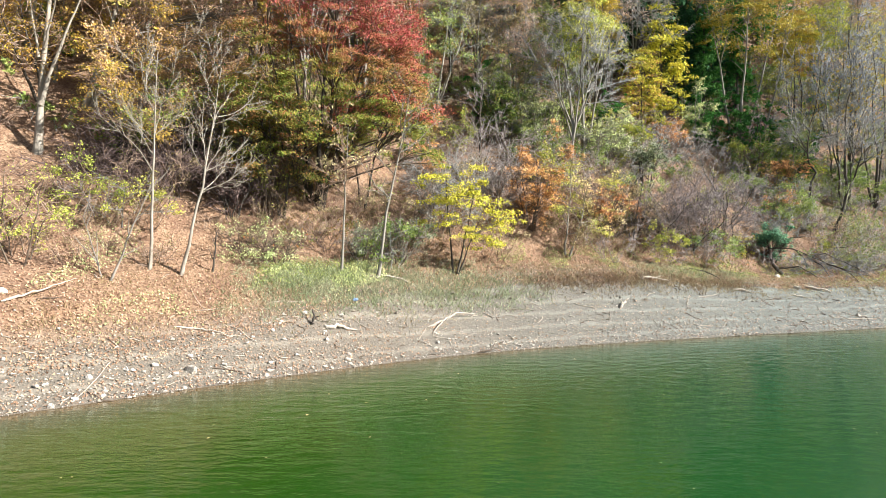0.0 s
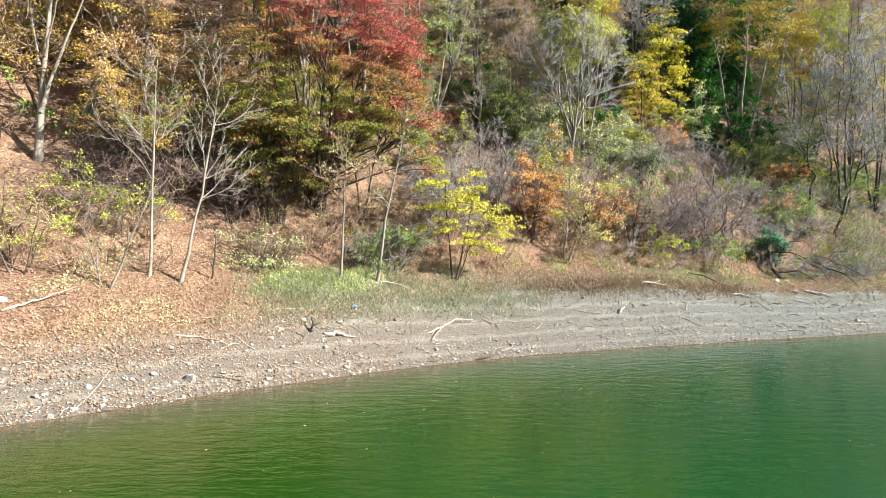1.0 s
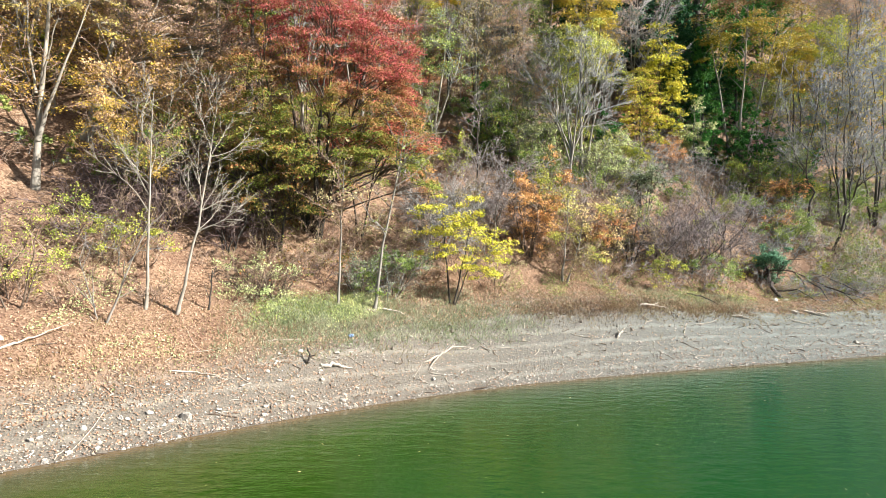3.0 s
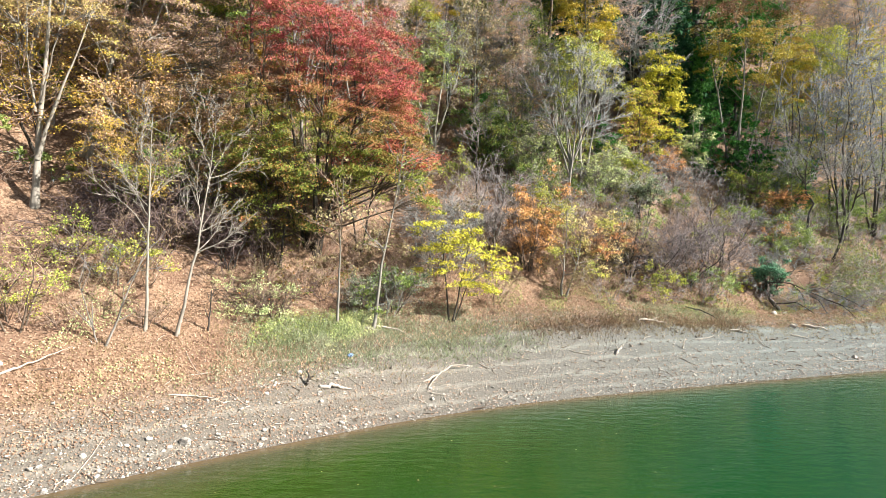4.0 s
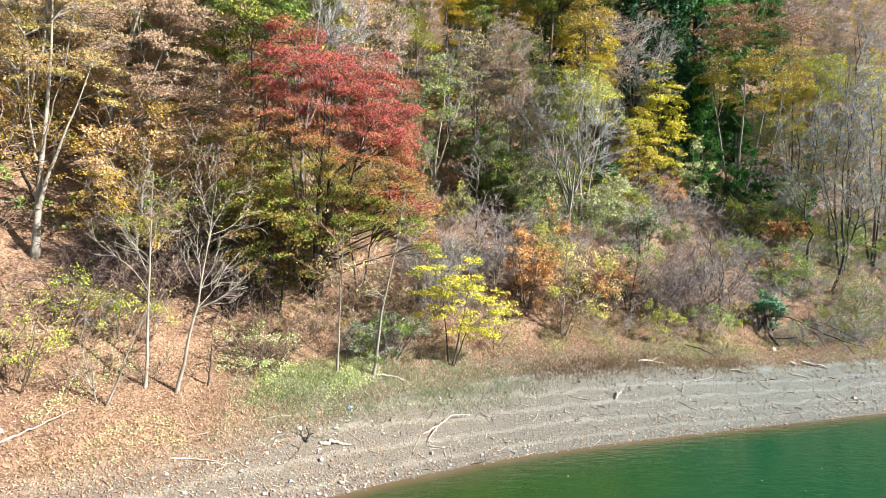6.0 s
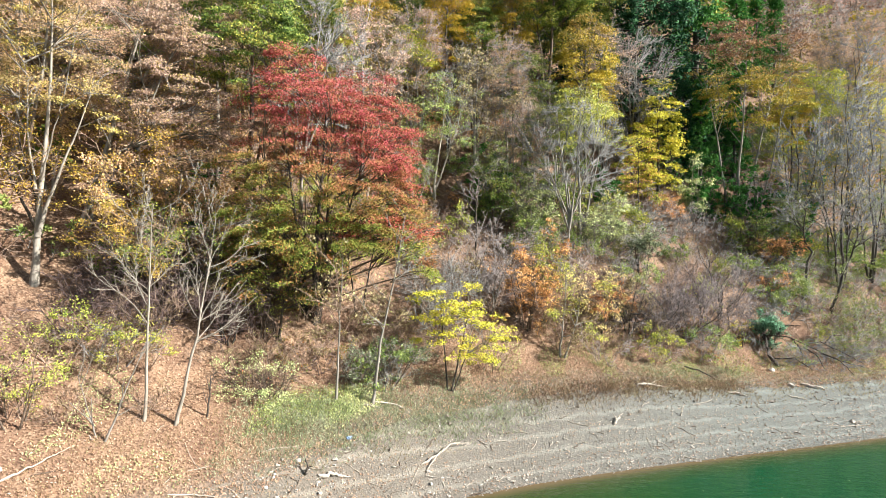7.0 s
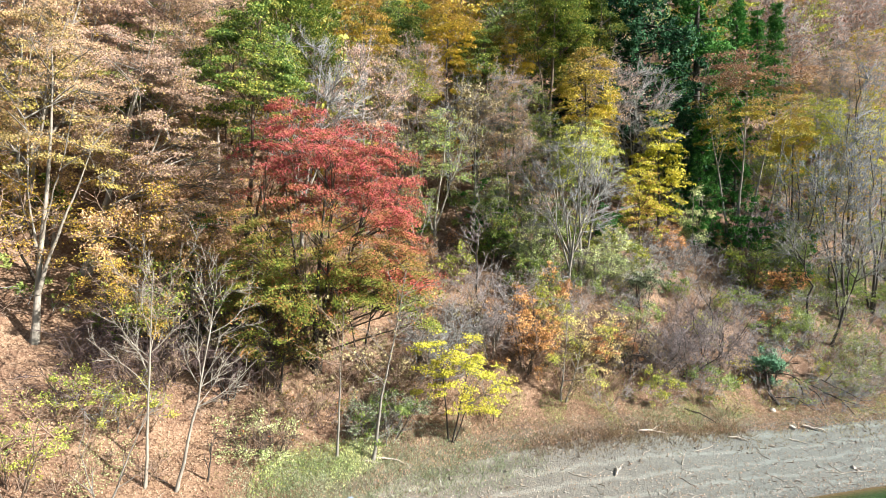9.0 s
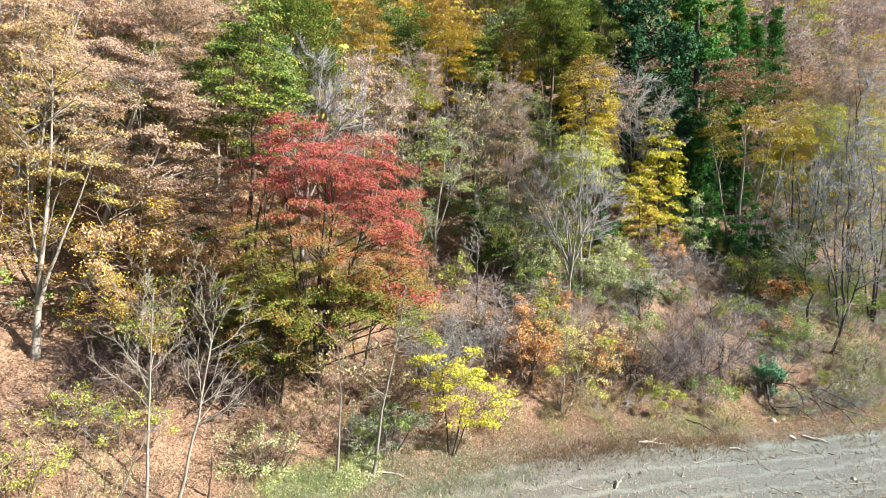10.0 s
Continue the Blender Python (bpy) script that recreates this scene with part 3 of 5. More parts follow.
tiered("yellow_sapling", 0.38, 29.96, "young tree with bright yellow leaves and forked trunk",
       [(4.6, 0.05, (-0.3, 0), 0.06), (3.9, 0.045, (1.0, 0.2), 0.06, (0.06, 0)), (2.6, 0.035, (1.3, -0.2), 0.08, (0.05, 0.05))],
       (0.6, 0, 3.15), (2.2, 1.7, 2.1), 80, 85, 0.42, BARK_DARK, YELLOW, BARK_GREY, 9, 0.085, -0.95, (-0.35, 0), 0.05, hollow=0.3)

# the great red maple
tiered("red_maple", -6.3, 31.0, "large maple with red crown turning olive green below",
       [(10.6, 0.16, (0.9, 0), 0.05), (10.0, 0.13, (-1.3, 0.3), 0.06, (-0.2, 0)), (9.4, 0.12, (2.6, -0.5), 0.06, (0.2, 0)), (10.2, 0.10, (1.3, -1.2), 0.06, (0.1, -0.2)), (8.6, 0.09, (-2.2, -1.0), 0.06, (-0.2, -0.1))],
       (1.15, -0.5, 5.9), (5.0, 4.0, 6.3), 760, 170, 0.58, BARK_DARK, RED, BARK_BROWN, 11, 0.073, -0.62, (-0.07, 0), spray=2, reach=0.4, gap=-0.75)
tiered("olive_maple", -7.6, 29.2, "small maple with layered olive and orange leaves",
       [(4.4, 0.08, (-0.5, -0.2), 0.08), (4.2, 0.07, (1.2, -0.4), 0.08, (0.1, 0))],
       (0.0, -0.3, 3.2), (2.7, 1.8, 2.3), 150, 70, 0.5, BARK_DARK, MAPLE_OLIVE, BARK_DARK, 12, 0.085, -0.8, spray=3, reach=0.4)
tiered("red_small_maple", -4.2, 32.4, "small maple with loose red and orange sprays",
       [(4.4, 0.07, (1.2, -1.2), 0.08), (4.2, 0.06, (-0.4, -1.5), 0.08, (-0.1, 0))],
       (1.4, -2.0, 4.3), (2.9, 1.8, 1.1), 90, 60, 0.55, BARK_DARK, MAPLE_RED, BARK_DARK, 14, 0.085, -0.6, spray=5, reach=0.5)

# the tall trees on the steep end of the bank
tiered("white_trunk_tree", -17.2, 26.7, "tall oak with a pale forked trunk and thin ochre crown",
       [(12.5, 0.16, (0.2, 0.5), 0.04), (6.4, 0.09, (2.2, 0.4), 0.06, (0.1, 0.05, 2.0)), (5.5, 0.05, (-1.0, 0.6), 0.1, (0.0, 0.1, 4.0)), (3.4, 0.05, (1.6, -1.0), 0.1, (0.25, 0.1, 4.4))],
       (0.6, 0.9, 9.6), (3.3, 2.8, 4.4), 105, 115, 0.6, BARK_PALE, OAK_TAN, BARK_GREY, 13, 0.072, -0.75, (0, 0), 0.2, hollow=0.35, flat=0.7, spray=6)
pink = tiered("pink_oak", -17.3, 30.3, "broad leaning oak with a dense pinkish tan crown",
              [(12.0, 0.15, (3.6, 0.6), 0.05), (10.5, 0.10, (5.4, 0.2), 0.06, (0.3, 0)), (11.0, 0.09, (2.0, 1.2), 0.06, (0.1, 0.2))],
              (3.9, 1.0, 6.4), (4.1, 3.2, 5.7), 330, 150, 0.6, BARK_PALE, OAK_PINK, BARK_GREY, 15, 0.074, -0.9, (-0.22, 0), 0.2, hollow=0.5, flat=0.7, group="pinkish oaks", spray=2,
              second=(OAK_TAN, 20))
again(pink, -22.6, 34.0, 20, 1.05)
again(pink, -19.0, 38.5, -30, 1.0)
ochre = tiered("ochre_oak", -20.6, 30.6, "tall oak with pale trunk and ochre brown foliage",
               [(12.5, 0.14, (0.6, 0.3), 0.05), (11.5, 0.11, (2.6, 0.3), 0.06, (0.2, 0))],
               (0.6, 0.3, 8.0), (3.7, 3.2, 4.6), 190, 130, 0.65, BARK_PALE, OAK_TAN, BARK_GREY, 16, 0.078, -0.8, (0, 0), 0.2, hollow=0.4, flat=0.7, group="ochre oaks", spray=2)
again(ochre, -25.6, 31.5, 130, 1.05)
again(ochre, -13.2, 37.2, 240, 0.95)
goak = tiered("green_oak", -10.2, 33.0, "oak with green foliage just turning yellow", [(13.0, 0.2, (0.4, -0.3), 0.05), (11, 0.1, (1.6, 0.2), 0.06, (0.1, 0)), (10.5, 0.1, (-1.4, 0.2), 0.06, (-0.1, 0))],
              (0.2, -0.3, 10.3), (2.7, 2.5, 4.4), 190, 130, 0.65, BARK_BROWN, GREEN, BARK_BROWN, 17, 0.10, -0.85, (0, 0), 0.2, hollow=0.5, flat=0.7, group="green oaks", second=(YGREEN, 12))
for x, y, turn, k in [(-9.8, 39.0, 100, 1.12), (-13.6, 42.0, 220, 1.1), (8.2, 50.6, 60, 1.2), (11.5, 53.5, 150, 1.15), (-3.5, 49.5, 300, 1.0), (2.6, 49.6, 20, 0.85)]:
    again(goak, x, y, turn, k)

tan = plant("tan_small_tree", -19.0, 30.8, "small tree with thin tan and yellow leaves", "tree", [(6.0, 0.08, (0.5, -0.3), 0.1), (5.0, 0.07, (-1.2, -0.5), 0.1, (-0.1, 0))],
            broad(5.6, 11, 6, 4, 0.25, 0.40, 65, 0.2), BARK_GREY, PINKBROWN, TWIG_BROWN, seed=18, number=5000, size=0.11, jitter=0.2, group="tan small trees", second=(GOLD, 500))
for x, y, turn, k in [(-12.0, 33.6, 220, 0.9), (-22.0, 30.0, 280, 1.0), (-13.2, 29.0, 30, 0.9), (-10.8, 29.9, 130, 0.75)]:
    again(tan, x, y, turn, k)

# the middle of the slope
grey = tiered("grey_tree", 7.9, 39.5, "leafless grey tree with a wide fan of fine twigs",
              [(4.2, 0.13, (0.1, 0), 0.04), (7.4, 0.055, (2.4, 0.4), 0.05, (0.05, 0, 2.6)), (8.0, 0.065, (0.9, -0.6), 0.05, (0.05, 0, 2.4)), (7.8, 0.055, (-0.8, 0.5), 0.05, (0.05, 0, 2.6)), (7.0, 0.055, (-2.3, 0), 0.05, (0, 0, 2.4)), (6.0, 0.045, (2.6, -0.8), 0.06, (0.1, 0, 3.0)),
               (5.6, 0.045, (-2.6, -0.6), 0.06, (0, 0, 3.2))],
              (0.2, 0, 6.6), (3.2, 2.6, 3.8), 230, 0, 0.6, BARK_GREY, None, TWIG_GREY, 19, 0.1, -0.6, hollow=0.35, group="leafless grey trees", spray=14, reach=0.65, thin=0.0075)
for x, y, turn, k in [(-7.9, 35.4, 50, 1.25), (15.0, 50.0, 120, 1.22), (2.6, 47.5, 200, 0.95), (37.5, 55.5, 140, 1.1)]:
    again(grey, x, y, turn, k)
purple = tiered("purple_twig_tree", -5.1, 40.0, "purplish grey dome of bare twigs with few tan leaves",
                [(11.5, 0.13, (0.3, 0), 0.06), (10.5, 0.10, (1.5, 0.3), 0.06, (0.1, 0)), (10.5, 0.09, (-1.5, 0.2), 0.06, (-0.1, 0))],
                (0.1, 0, 9.4), (3.1, 2.8, 4.2), 200, 26, 0.6, BARK_GREY, PINKBROWN, TWIG_PURPLE, 26, 0.10, -0.85, hollow=0.4, group="purplish leafless trees", spray=11, reach=0.7, thin=0.008)
for x, y, turn, k in [(-1.8, 45.2, 60, 0.95), (4.6, 45.6, 130, 0.85), (5.4, 42.6, 200, 0.62), (13.0, 51.0, 310, 0.9)]:
    again(purple, x, y, turn, k)
tiered("golden_wine_tree", 23.4, 50.6, "wide tree with golden tiers under a wine-brown top",
                  [(13.5, 0.14, (0.8, 0), 0.04), (13.0, 0.12, (3.2, 0.2), 0.04, (0.5, 0)), (12.5, 0.11, (-2.4, 0.2), 0.05, (-0.4, 0)), (11.5, 0.09, (2.2, -1.0), 0.05, (1.6, -0.3))],
                  (0.6, 0, 11.0), (5.1, 4.0, 4.9), 250, 75, 0.75, BARK_GREY, WINEGOLD, BARK_GREY, 28, 0.12, -0.9, (0, 0), 0.12, hollow=0.4, spray=3, reach=0.7)
again(purple, 37.0, 60.5, 40, 1.05)
again(purple, 42.0, 62.5, 100, 1.1)
dusky = tiered("dusky_tree", 30.4, 49.2, "leafless tree with bluish grey twigs and a few yellow leaves",
               [(11.0, 0.12, (0.6, 0), 0.10), (9.5, 0.08, (-1.6, 0.2), 0.10, (-0.1, 0)), (9.8, 0.08, (2.4, 0.2), 0.10, (0.1, 0))],
               (0.3, 0, 7.6), (3.2, 2.8, 4.6), 120, 6, 0.6, BARK_DARK, GOLDYELLOW, TWIG_DUSKY, 20, 0.12, -0.9, hollow=0.3, group="dusky leafless trees", spray=11, reach=0.8, thin=0.010)
ygreen = tiered("yellow_green_tree", 9.2, 42.4, "tree with thin pale yellow-green foliage", [(10.0, 0.14, (0, 0), 0.05), (9.0, 0.09, (1.6, 0.2), 0.06, (0.1, 0)), (9.0, 0.09, (-1.6, 0.2), 0.06, (-0.1, 0))],
                (0, 0, 8.2), (3.0, 2.5, 2.7), 130, 70, 0.6, BARK_GREY, YGREEN, TWIG_GREY, 21, 0.10, -0.8, hollow=0.35, group="yellow-green trees", spray=5)
goldyellow = tiered("golden_yellow_tree", 10.3, 45.4, "tall tree with golden yellow foliage and a brownish top", [(13.0, 0.15, (0, 0), 0.04), (11.5, 0.10, (1.0, 0.2), 0.05, (0.1, 0))],
                    (0, 0, 10.6), (2.2, 2.0, 3.8), 140, 85, 0.6, BARK_DARK, GOLDYELLOW, BARK_GREY, 22, 0.12, -0.9, hollow=0.4, group="golden yellow trees", spray=1)
for x, y, turn, k in [(0.4, 47.4, 90, 1.05), (-5.8, 45.0, 200, 1.0), (12.2, 49.0, 300, 0.6), (5.6, 50.0, 30, 0.9), (29.4, 53.4, 140, 0.75)]:
    again(goldyellow, x, y, turn, k)
tiered("low_yellow_tree", 14.6, 46.8, "low tree with yellow and orange tiers", [(6.0, 0.09, (0.1, 0), 0.06)],
       (0, 0, 4.4), (1.9, 1.7, 2.5), 75, 70, 0.55, BARK_DARK, YELLOW, BARK_DARK, 24, 0.10, -0.9, hollow=0.35, second=(ORANGE, 20), droop=0.15)
yellow = tiered("yellow_tree", 16.6, 48.8, "narrow tree with bright yellow foliage", [(10.3, 0.14, (0, 0), 0.04)],
                (0, 0, 5.8), (2.0, 1.9, 5.0), 150, 60, 0.6, BARK_DARK, YELLOW, BARK_DARK, 23, 0.15, -0.95, (0, 0), 0.2, hollow=0.3, group="yellow trees")
brown = plant("brown_tree", 2.2, 44.6, "tree with thin dull brown foliage and grey twigs", "tree", [(9.5, 0.14, (0, 0), 0.08)],
              broad(9.5, 18, 7, 5, 0.25, 0.30, 55, 0.3, dome), BARK_GREY, BROWN, TWIG_PURPLE, seed=27, number=5500, size=0.13, jitter=0.2, group="brown trees")
olive = tiered("olive_tree", -0.8, 42.3, "pale-stemmed tree with thin olive green foliage", [(8.6, 0.12, (0.9, 0), 0.07), (7.6, 0.08, (2.4, 0.2), 0.07, (0.2, 0.1, 1.2)), (7.0, 0.07, (-1.8, 0), 0.07, (0.1, 0, 1.4))],
               (0.4, 0, 6.8), (2.9, 2.4, 2.7), 110, 42, 0.6, BARK_PALE, OLIVE, TWIG_GREY, 29, 0.10, -0.8, hollow=0.3, group="olive trees", spray=6)


def conifer(x, y, h, r, leaf, seed, label, whorls=34):
    rng = np.random.RandomState(seed)
    ob = thing("conifer", x, y, gz(x, y), label, "conifer", "conifers")
    line, rad = stem(rng, h, 0.018 * h, (0, 0), 0.01)
    b, br = grow(rng, line, rad, whorls * 4, 0.08, 0.99, r, 88, -0.35, 6, 0.05, 0.35, 0.1, cone)
    t, tr = grow(rng, b, br, 7, 0.2, 1.0, r * 0.28, 50, -0.3, 3, 0.05)
    part("trunk", mesh_from("trunk", *join([tubes(line, rad, 8), tubes(b, br, 4)]), BARK_DARK), ob)
    n = len(t) * 22
    part("crown", mesh_from("crown", *leaves(rng, t, n, 0.25, 0.16, 0.3, 0.0, 0.08, -0.4, 3), leaf, False), ob)
    return ob


dark = conifer(16.9, 55.8, 27, 6.6, NEEDLE, 31, "broad dark green conifer on the hillside", 40)
bright = conifer(22.9, 57.4, 26, 4.4, NEEDLE_BRIGHT, 33, "slim bright green conifer on the hillside", 38)
again(dark, 13.4, 59.5, 200, 0.85)
again(bright, 21.0, 51.6, 140, 0.40)
again(dark, 22.2, 53.6, 40, 0.34)
again(dark, 19.9, 52.6, 100, 0.36)
again(bright, 24.6, 53.4, 10, 0.38)
for x, y, turn, k in [(31.8, 69.0, 100, 0.52), (34.3, 69.5, 220, 0.46), (36.8, 70.5, 20, 0.48)]:
    again(bright, x, y, turn, k)

for kind, x, y, turn, k in [
    (olive, 6.6, 47.8, 130, 1.0), (ygreen, -3.0, 46.0, 60, 1.05), (ygreen, 32.0, 54.6, 120, 1.2), (olive, -1.6, 40.4, 160, 0.6), (olive, 3.2, 41.4, 30, 0.62), (olive, 8.6, 46.8, 100, 0.8),
    (dusky, 29.6, 47.0, 10, 1.0), (dusky, 33.0, 48.6, 80, 1.1), (dusky, 33.8, 52.5, 220, 1.2), (dusky, 37.0, 53.0, 310, 1.2), (dusky, 27.6, 49.4, 270, 0.9), (dusky, 38.5, 59.0, 60, 1.25),
    (brown, -5.0, 44.2, 300, 1.1), (ygreen, -5.5, 51.0, 60, 1.25), (yellow, 41.5, 62.0, 0, 0.9), (olive, 35.5, 50.0, 10, 0.8), (olive, 26.2, 47.6, 70, 0.62)]:
    again(kind, x, y, turn, k)

# the wood further up the hill
rng = np.random.RandomState(77)
KINDS = [tiered(name, x, y, label, [(9.5, 0.13, (0.3, 0), 0.06)], (0, 0, 7.0), (3.5, 3.3, 4.2), 75, many, 0.85, bark, leaf, twig, sd, 0.24, -0.75, hollow=0.45, droop=0.2,
                group="trees high on the hillside", corners=3, flat=0.7, spray=twigs, reach=1.1, thin=0.012, sides=5) for name, x, y, label, bark, leaf, twig, many, twigs, sd in [
    ("brown_hill_tree", -3.0, 53.0, "hillside tree with thin brown foliage", BARK_GREY, BROWN, TWIG_PURPLE, 16, 8, 201),
    ("grey_hill_tree", 40.5, 64.0, "leafless purplish grey hillside tree", BARK_GREY, WINE, TWIG_PURPLE, 7, 22, 202),
    ("olive_hill_tree", 6.0, 57.0, "hillside tree with olive green foliage", BARK_GREY, OLIVE, TWIG_GREY, 26, 5, 203),
    ("golden_hill_tree", 1.0, 57.0, "hillside tree with golden foliage", BARK_BROWN, GOLDYELLOW, TWIG_BROWN, 28, 4, 204),
    ("yellow_hill_tree", 44.0, 66.0, "hillside tree with yellow foliage", BARK_BROWN, YGREEN, TWIG_BROWN, 26, 4, 205),
    ("green_hill_tree", -14.0, 47.0, "hillside tree with green foliage", BARK_BROWN, GREEN, TWIG_BROWN, 30, 3, 206),
    ("tan_hill_tree", -20.0, 43.0, "hillside tree with pinkish tan foliage", BARK_GREY, PINKBROWN, TWIG_GREY, 26, 6, 207)]]
for i in range(-10, 20):
    for j in range(0, 7):
        x = i * 4.6 + rng.uniform(-2, 2) + (j % 2) * 2.6
        s = 24 + j * 4.7 + rng.uniform(-2, 2)
        y = float(shore(x)) + s * 1.12
        u = x / y
        if not -0.85 < u < 0.85 or (s < 30 and -0.15 < u < 0.62):
            continue
        pick = [6, 5, 2, 6, 0, 4] if u < -0.2 else [2, 3, 4, 5, 5, 2, 4, 3, 1] if u < 0.42 else [1, 1, 0, 4, 1, 3, 1]
        kind = KINDS[pick[rng.randint(len(pick))]]
        again(kind, x, y, rng.uniform(0, 360), rng.uniform(0.8, 1.15))


# ---- shrubs ----
def shrub(name, x, y, label, bark, leaf, h, w, seed, stems=6, number=1500, size=0.11, twig=None, group="", n=(8, 5, 3), flat=0.5, bend=0.12, corners=4):
    r = np.random.RandomState(seed + 500)
    rows = [(h * r.uniform(0.7, 1.05), (0.02 + 0.006 * h) * (1.0 if corners == 4 else 0.6), (math.cos(a) * w * 0.4 * r.uniform(0.5, 1.1), math.sin(a) * w * 0.4 * r.uniform(0.5, 1.1)), bend,
             (math.cos(a) * 0.15, math.sin(a) * 0.15)) for a in np.arange(stems) * 6.28 / stems + r.uniform(0, 6)]
    limbs = [dict(count=n[0], f0=0.15, f1=0.98, length=w * 0.32, angle=62, up=0.1, pts=5), dict(count=n[1], f0=0.2, f1=1, length=w * 0.16, angle=45, up=0.1, pts=3 if corners == 4 else 2)]
    if n[2]:
        limbs.append(dict(count=n[2], f0=0.2, f1=1, length=w * 0.09, angle=45, up=0, pts=2))
    return plant(name, x, y, label, "shrub", rows, limbs, bark, leaf, twig, group, seed, number=number, size=size, jitter=0.1, flat=flat, sides=5, corners=corners)


shrub("purple_shrub", 15.2, 39.2, "large leafless shrub with purplish grey twigs", BARK_DARK, None, 3.3, 6.0, 41, 9, twig=TWIG_MAUVE, n=(9, 6, 4), bend=0.55)
shrub("purple_shrub", 17.8, 40.6, "large leafless shrub with purplish grey twigs", BARK_DARK, None, 4.2, 5.0, 42, 8, twig=TWIG_MAUVE, n=(9, 6, 4), bend=0.55)
shrub("purple_shrub", 13.0, 38.2, "spreading leafless shrub with purplish grey twigs", BARK_DARK, None, 2.6, 4.6, 38, 8, twig=TWIG_MAUVE, n=(9, 6, 4), bend=0.55)
shrub("grey_shrub", -0.3, 33.2, "wide leafless shrub with a haze of pale grey twigs", BARK_GREY, None, 4.2, 4.6, 43, 9, twig=TWIG_GREY, n=(9, 6, 5), bend=0.2)
shrub("grey_shrub", 2.6, 35.4, "wide leafless shrub with a haze of pale grey twigs", BARK_GREY, None, 4.4, 4.2, 44, 9, twig=TWIG_PURPLE, n=(9, 6, 5), bend=0.2)
shrub("orange_shrub", 4.8, 35.6, "shrub with orange autumn leaves", BARK_BROWN, ORANGE, 4.6, 3.6, 45, 7, 8840, 0.090)
shrub("orange_shrub", 23.4, 44.2, "low shrub with orange autumn leaves", BARK_BROWN, ORANGE, 1.6, 1.8, 46, 5, 1530, 0.090, n=(6, 4, 0))
shrub("orange_shrub", 24.6, 46.5, "shrub with rusty orange leaves", BARK_BROWN, ORANGE, 2.6, 3.2, 47, 6, 3740, 0.095)
shrub("yellow_shrub", -14.3, 21.2, "shrub with sparse yellow-green leaves", BARK_BROWN, YGREEN, 2.6, 3.0, 48, 4, 1000, 0.06, twig=TWIG_BROWN, n=(6, 4, 0))
shrub("yellow_shrub", -15.6, 22.2, "shrub with sparse yellow-green leaves", BARK_BROWN, YGREEN, 2.2, 2.6, 49, 4, 700, 0.06, twig=TWIG_BROWN, n=(5, 4, 0))
shrub("olive_shrub", -14.4, 23.8, "thin spreading shrub with few olive yellow leaves", TWIG_BROWN, YGREEN, 1.5, 4.4, 50, 5, 2200, 0.065, twig=TWIG_BROWN, n=(5, 4, 0))
shrub("olive_shrub", -12.7, 24.8, "thin spreading shrub with few olive yellow leaves", TWIG_GREY, YGREEN, 1.3, 3.4, 51, 5, 1500, 0.065, twig=TWIG_GREY, n=(5, 4, 0))
shrub("weedy_shrub", -7.9, 25.9, "low sprawling shrub with pale green leaves", BARK_BROWN, PALEGREEN, 1.1, 2.4, 52, 7, 1300, 0.06, n=(6, 4, 0))
shrub("weedy_shrub", -6.9, 26.3, "low sprawling shrub with pale green leaves", BARK_BROWN, PALEGREEN, 1.2, 2.2, 53, 6, 1100, 0.06, n=(6, 4, 0))
shrub("glossy_shrub", -2.4, 29.3, "spreading evergreen shrub with glossy leaves", BARK_BROWN, GLOSSY, 1.7, 3.2, 54, 8, 2400, 0.06, twig=BARK_GREY, n=(7, 4, 0))
shrub("glossy_shrub", -3.8, 28.8, "spreading evergreen shrub with glossy leaves", BARK_BROWN, GLOSSY, 1.2, 2.4, 55, 7, 1500, 0.06, twig=BARK_GREY, n=(7, 4, 0))
shrub("lime_shrub", -8.2, 28.9, "shrub with lime green and yellow leaves", BARK_BROWN, YGREEN, 3.0, 2.8, 76, 7, 2000, 0.065)
shrub("brown_shrub", -9.4, 27.9, "dense leafless thicket with wine-brown twigs", BARK_DARK, None, 2.6, 3.2, 77, 8, twig=TWIG_WINE, n=(8, 6, 4), bend=0.25)
shrub("brown_shrub", -11.6, 29.2, "dense leafless thicket with wine-brown twigs", BARK_DARK, None, 2.8, 3.6, 78, 8, twig=TWIG_WINE, n=(8, 6, 4), bend=0.25)
shrub("brown_shrub", -13.6, 28.4, "dense leafless thicket with wine-brown twigs", BARK_DARK, None, 2.2, 3.4, 79, 8, twig=TWIG_WINE, n=(8, 6, 4), bend=0.25)
shrub("glossy_shrub", 13.2, 41.6, "evergreen shrub with dark glossy leaves", BARK_DARK, GLOSSY, 3.4, 2.6, 56, 6, 4420, 0.090)
shrub("cream_shrub", 9.2, 36.9, "shrub with pale cream leaves", BARK_BROWN, CREAM, 3.4, 3.2, 57, 6, 3060, 0.085)
shrub("russet_shrub", 11.2, 37.9, "shrub with dark russet leaves", BARK_DARK, BROWN, 3.2, 2.8, 58, 6, 2550, 0.085)
shrub("yellow_shrub", 19.3, 40.6, "low shrub with clear yellow leaves", BARK_BROWN, YELLOW, 1.5, 1.5, 59, 5, 850, 0.085, n=(6, 4, 0))
shrub("dark_evergreen", 21.3, 41.0, "small dense bluish green evergreen bush", BARK_DARK, NEEDLE_BLUE, 2.0, 1.9, 60, 9, 8000, 0.09, n=(9, 6, 0))
shrub("green_shrub", 22.8, 47.0, "shrub with fresh green leaves", BARK_BROWN, GREEN, 3.6, 2.8, 61, 6, 4080, 0.090)
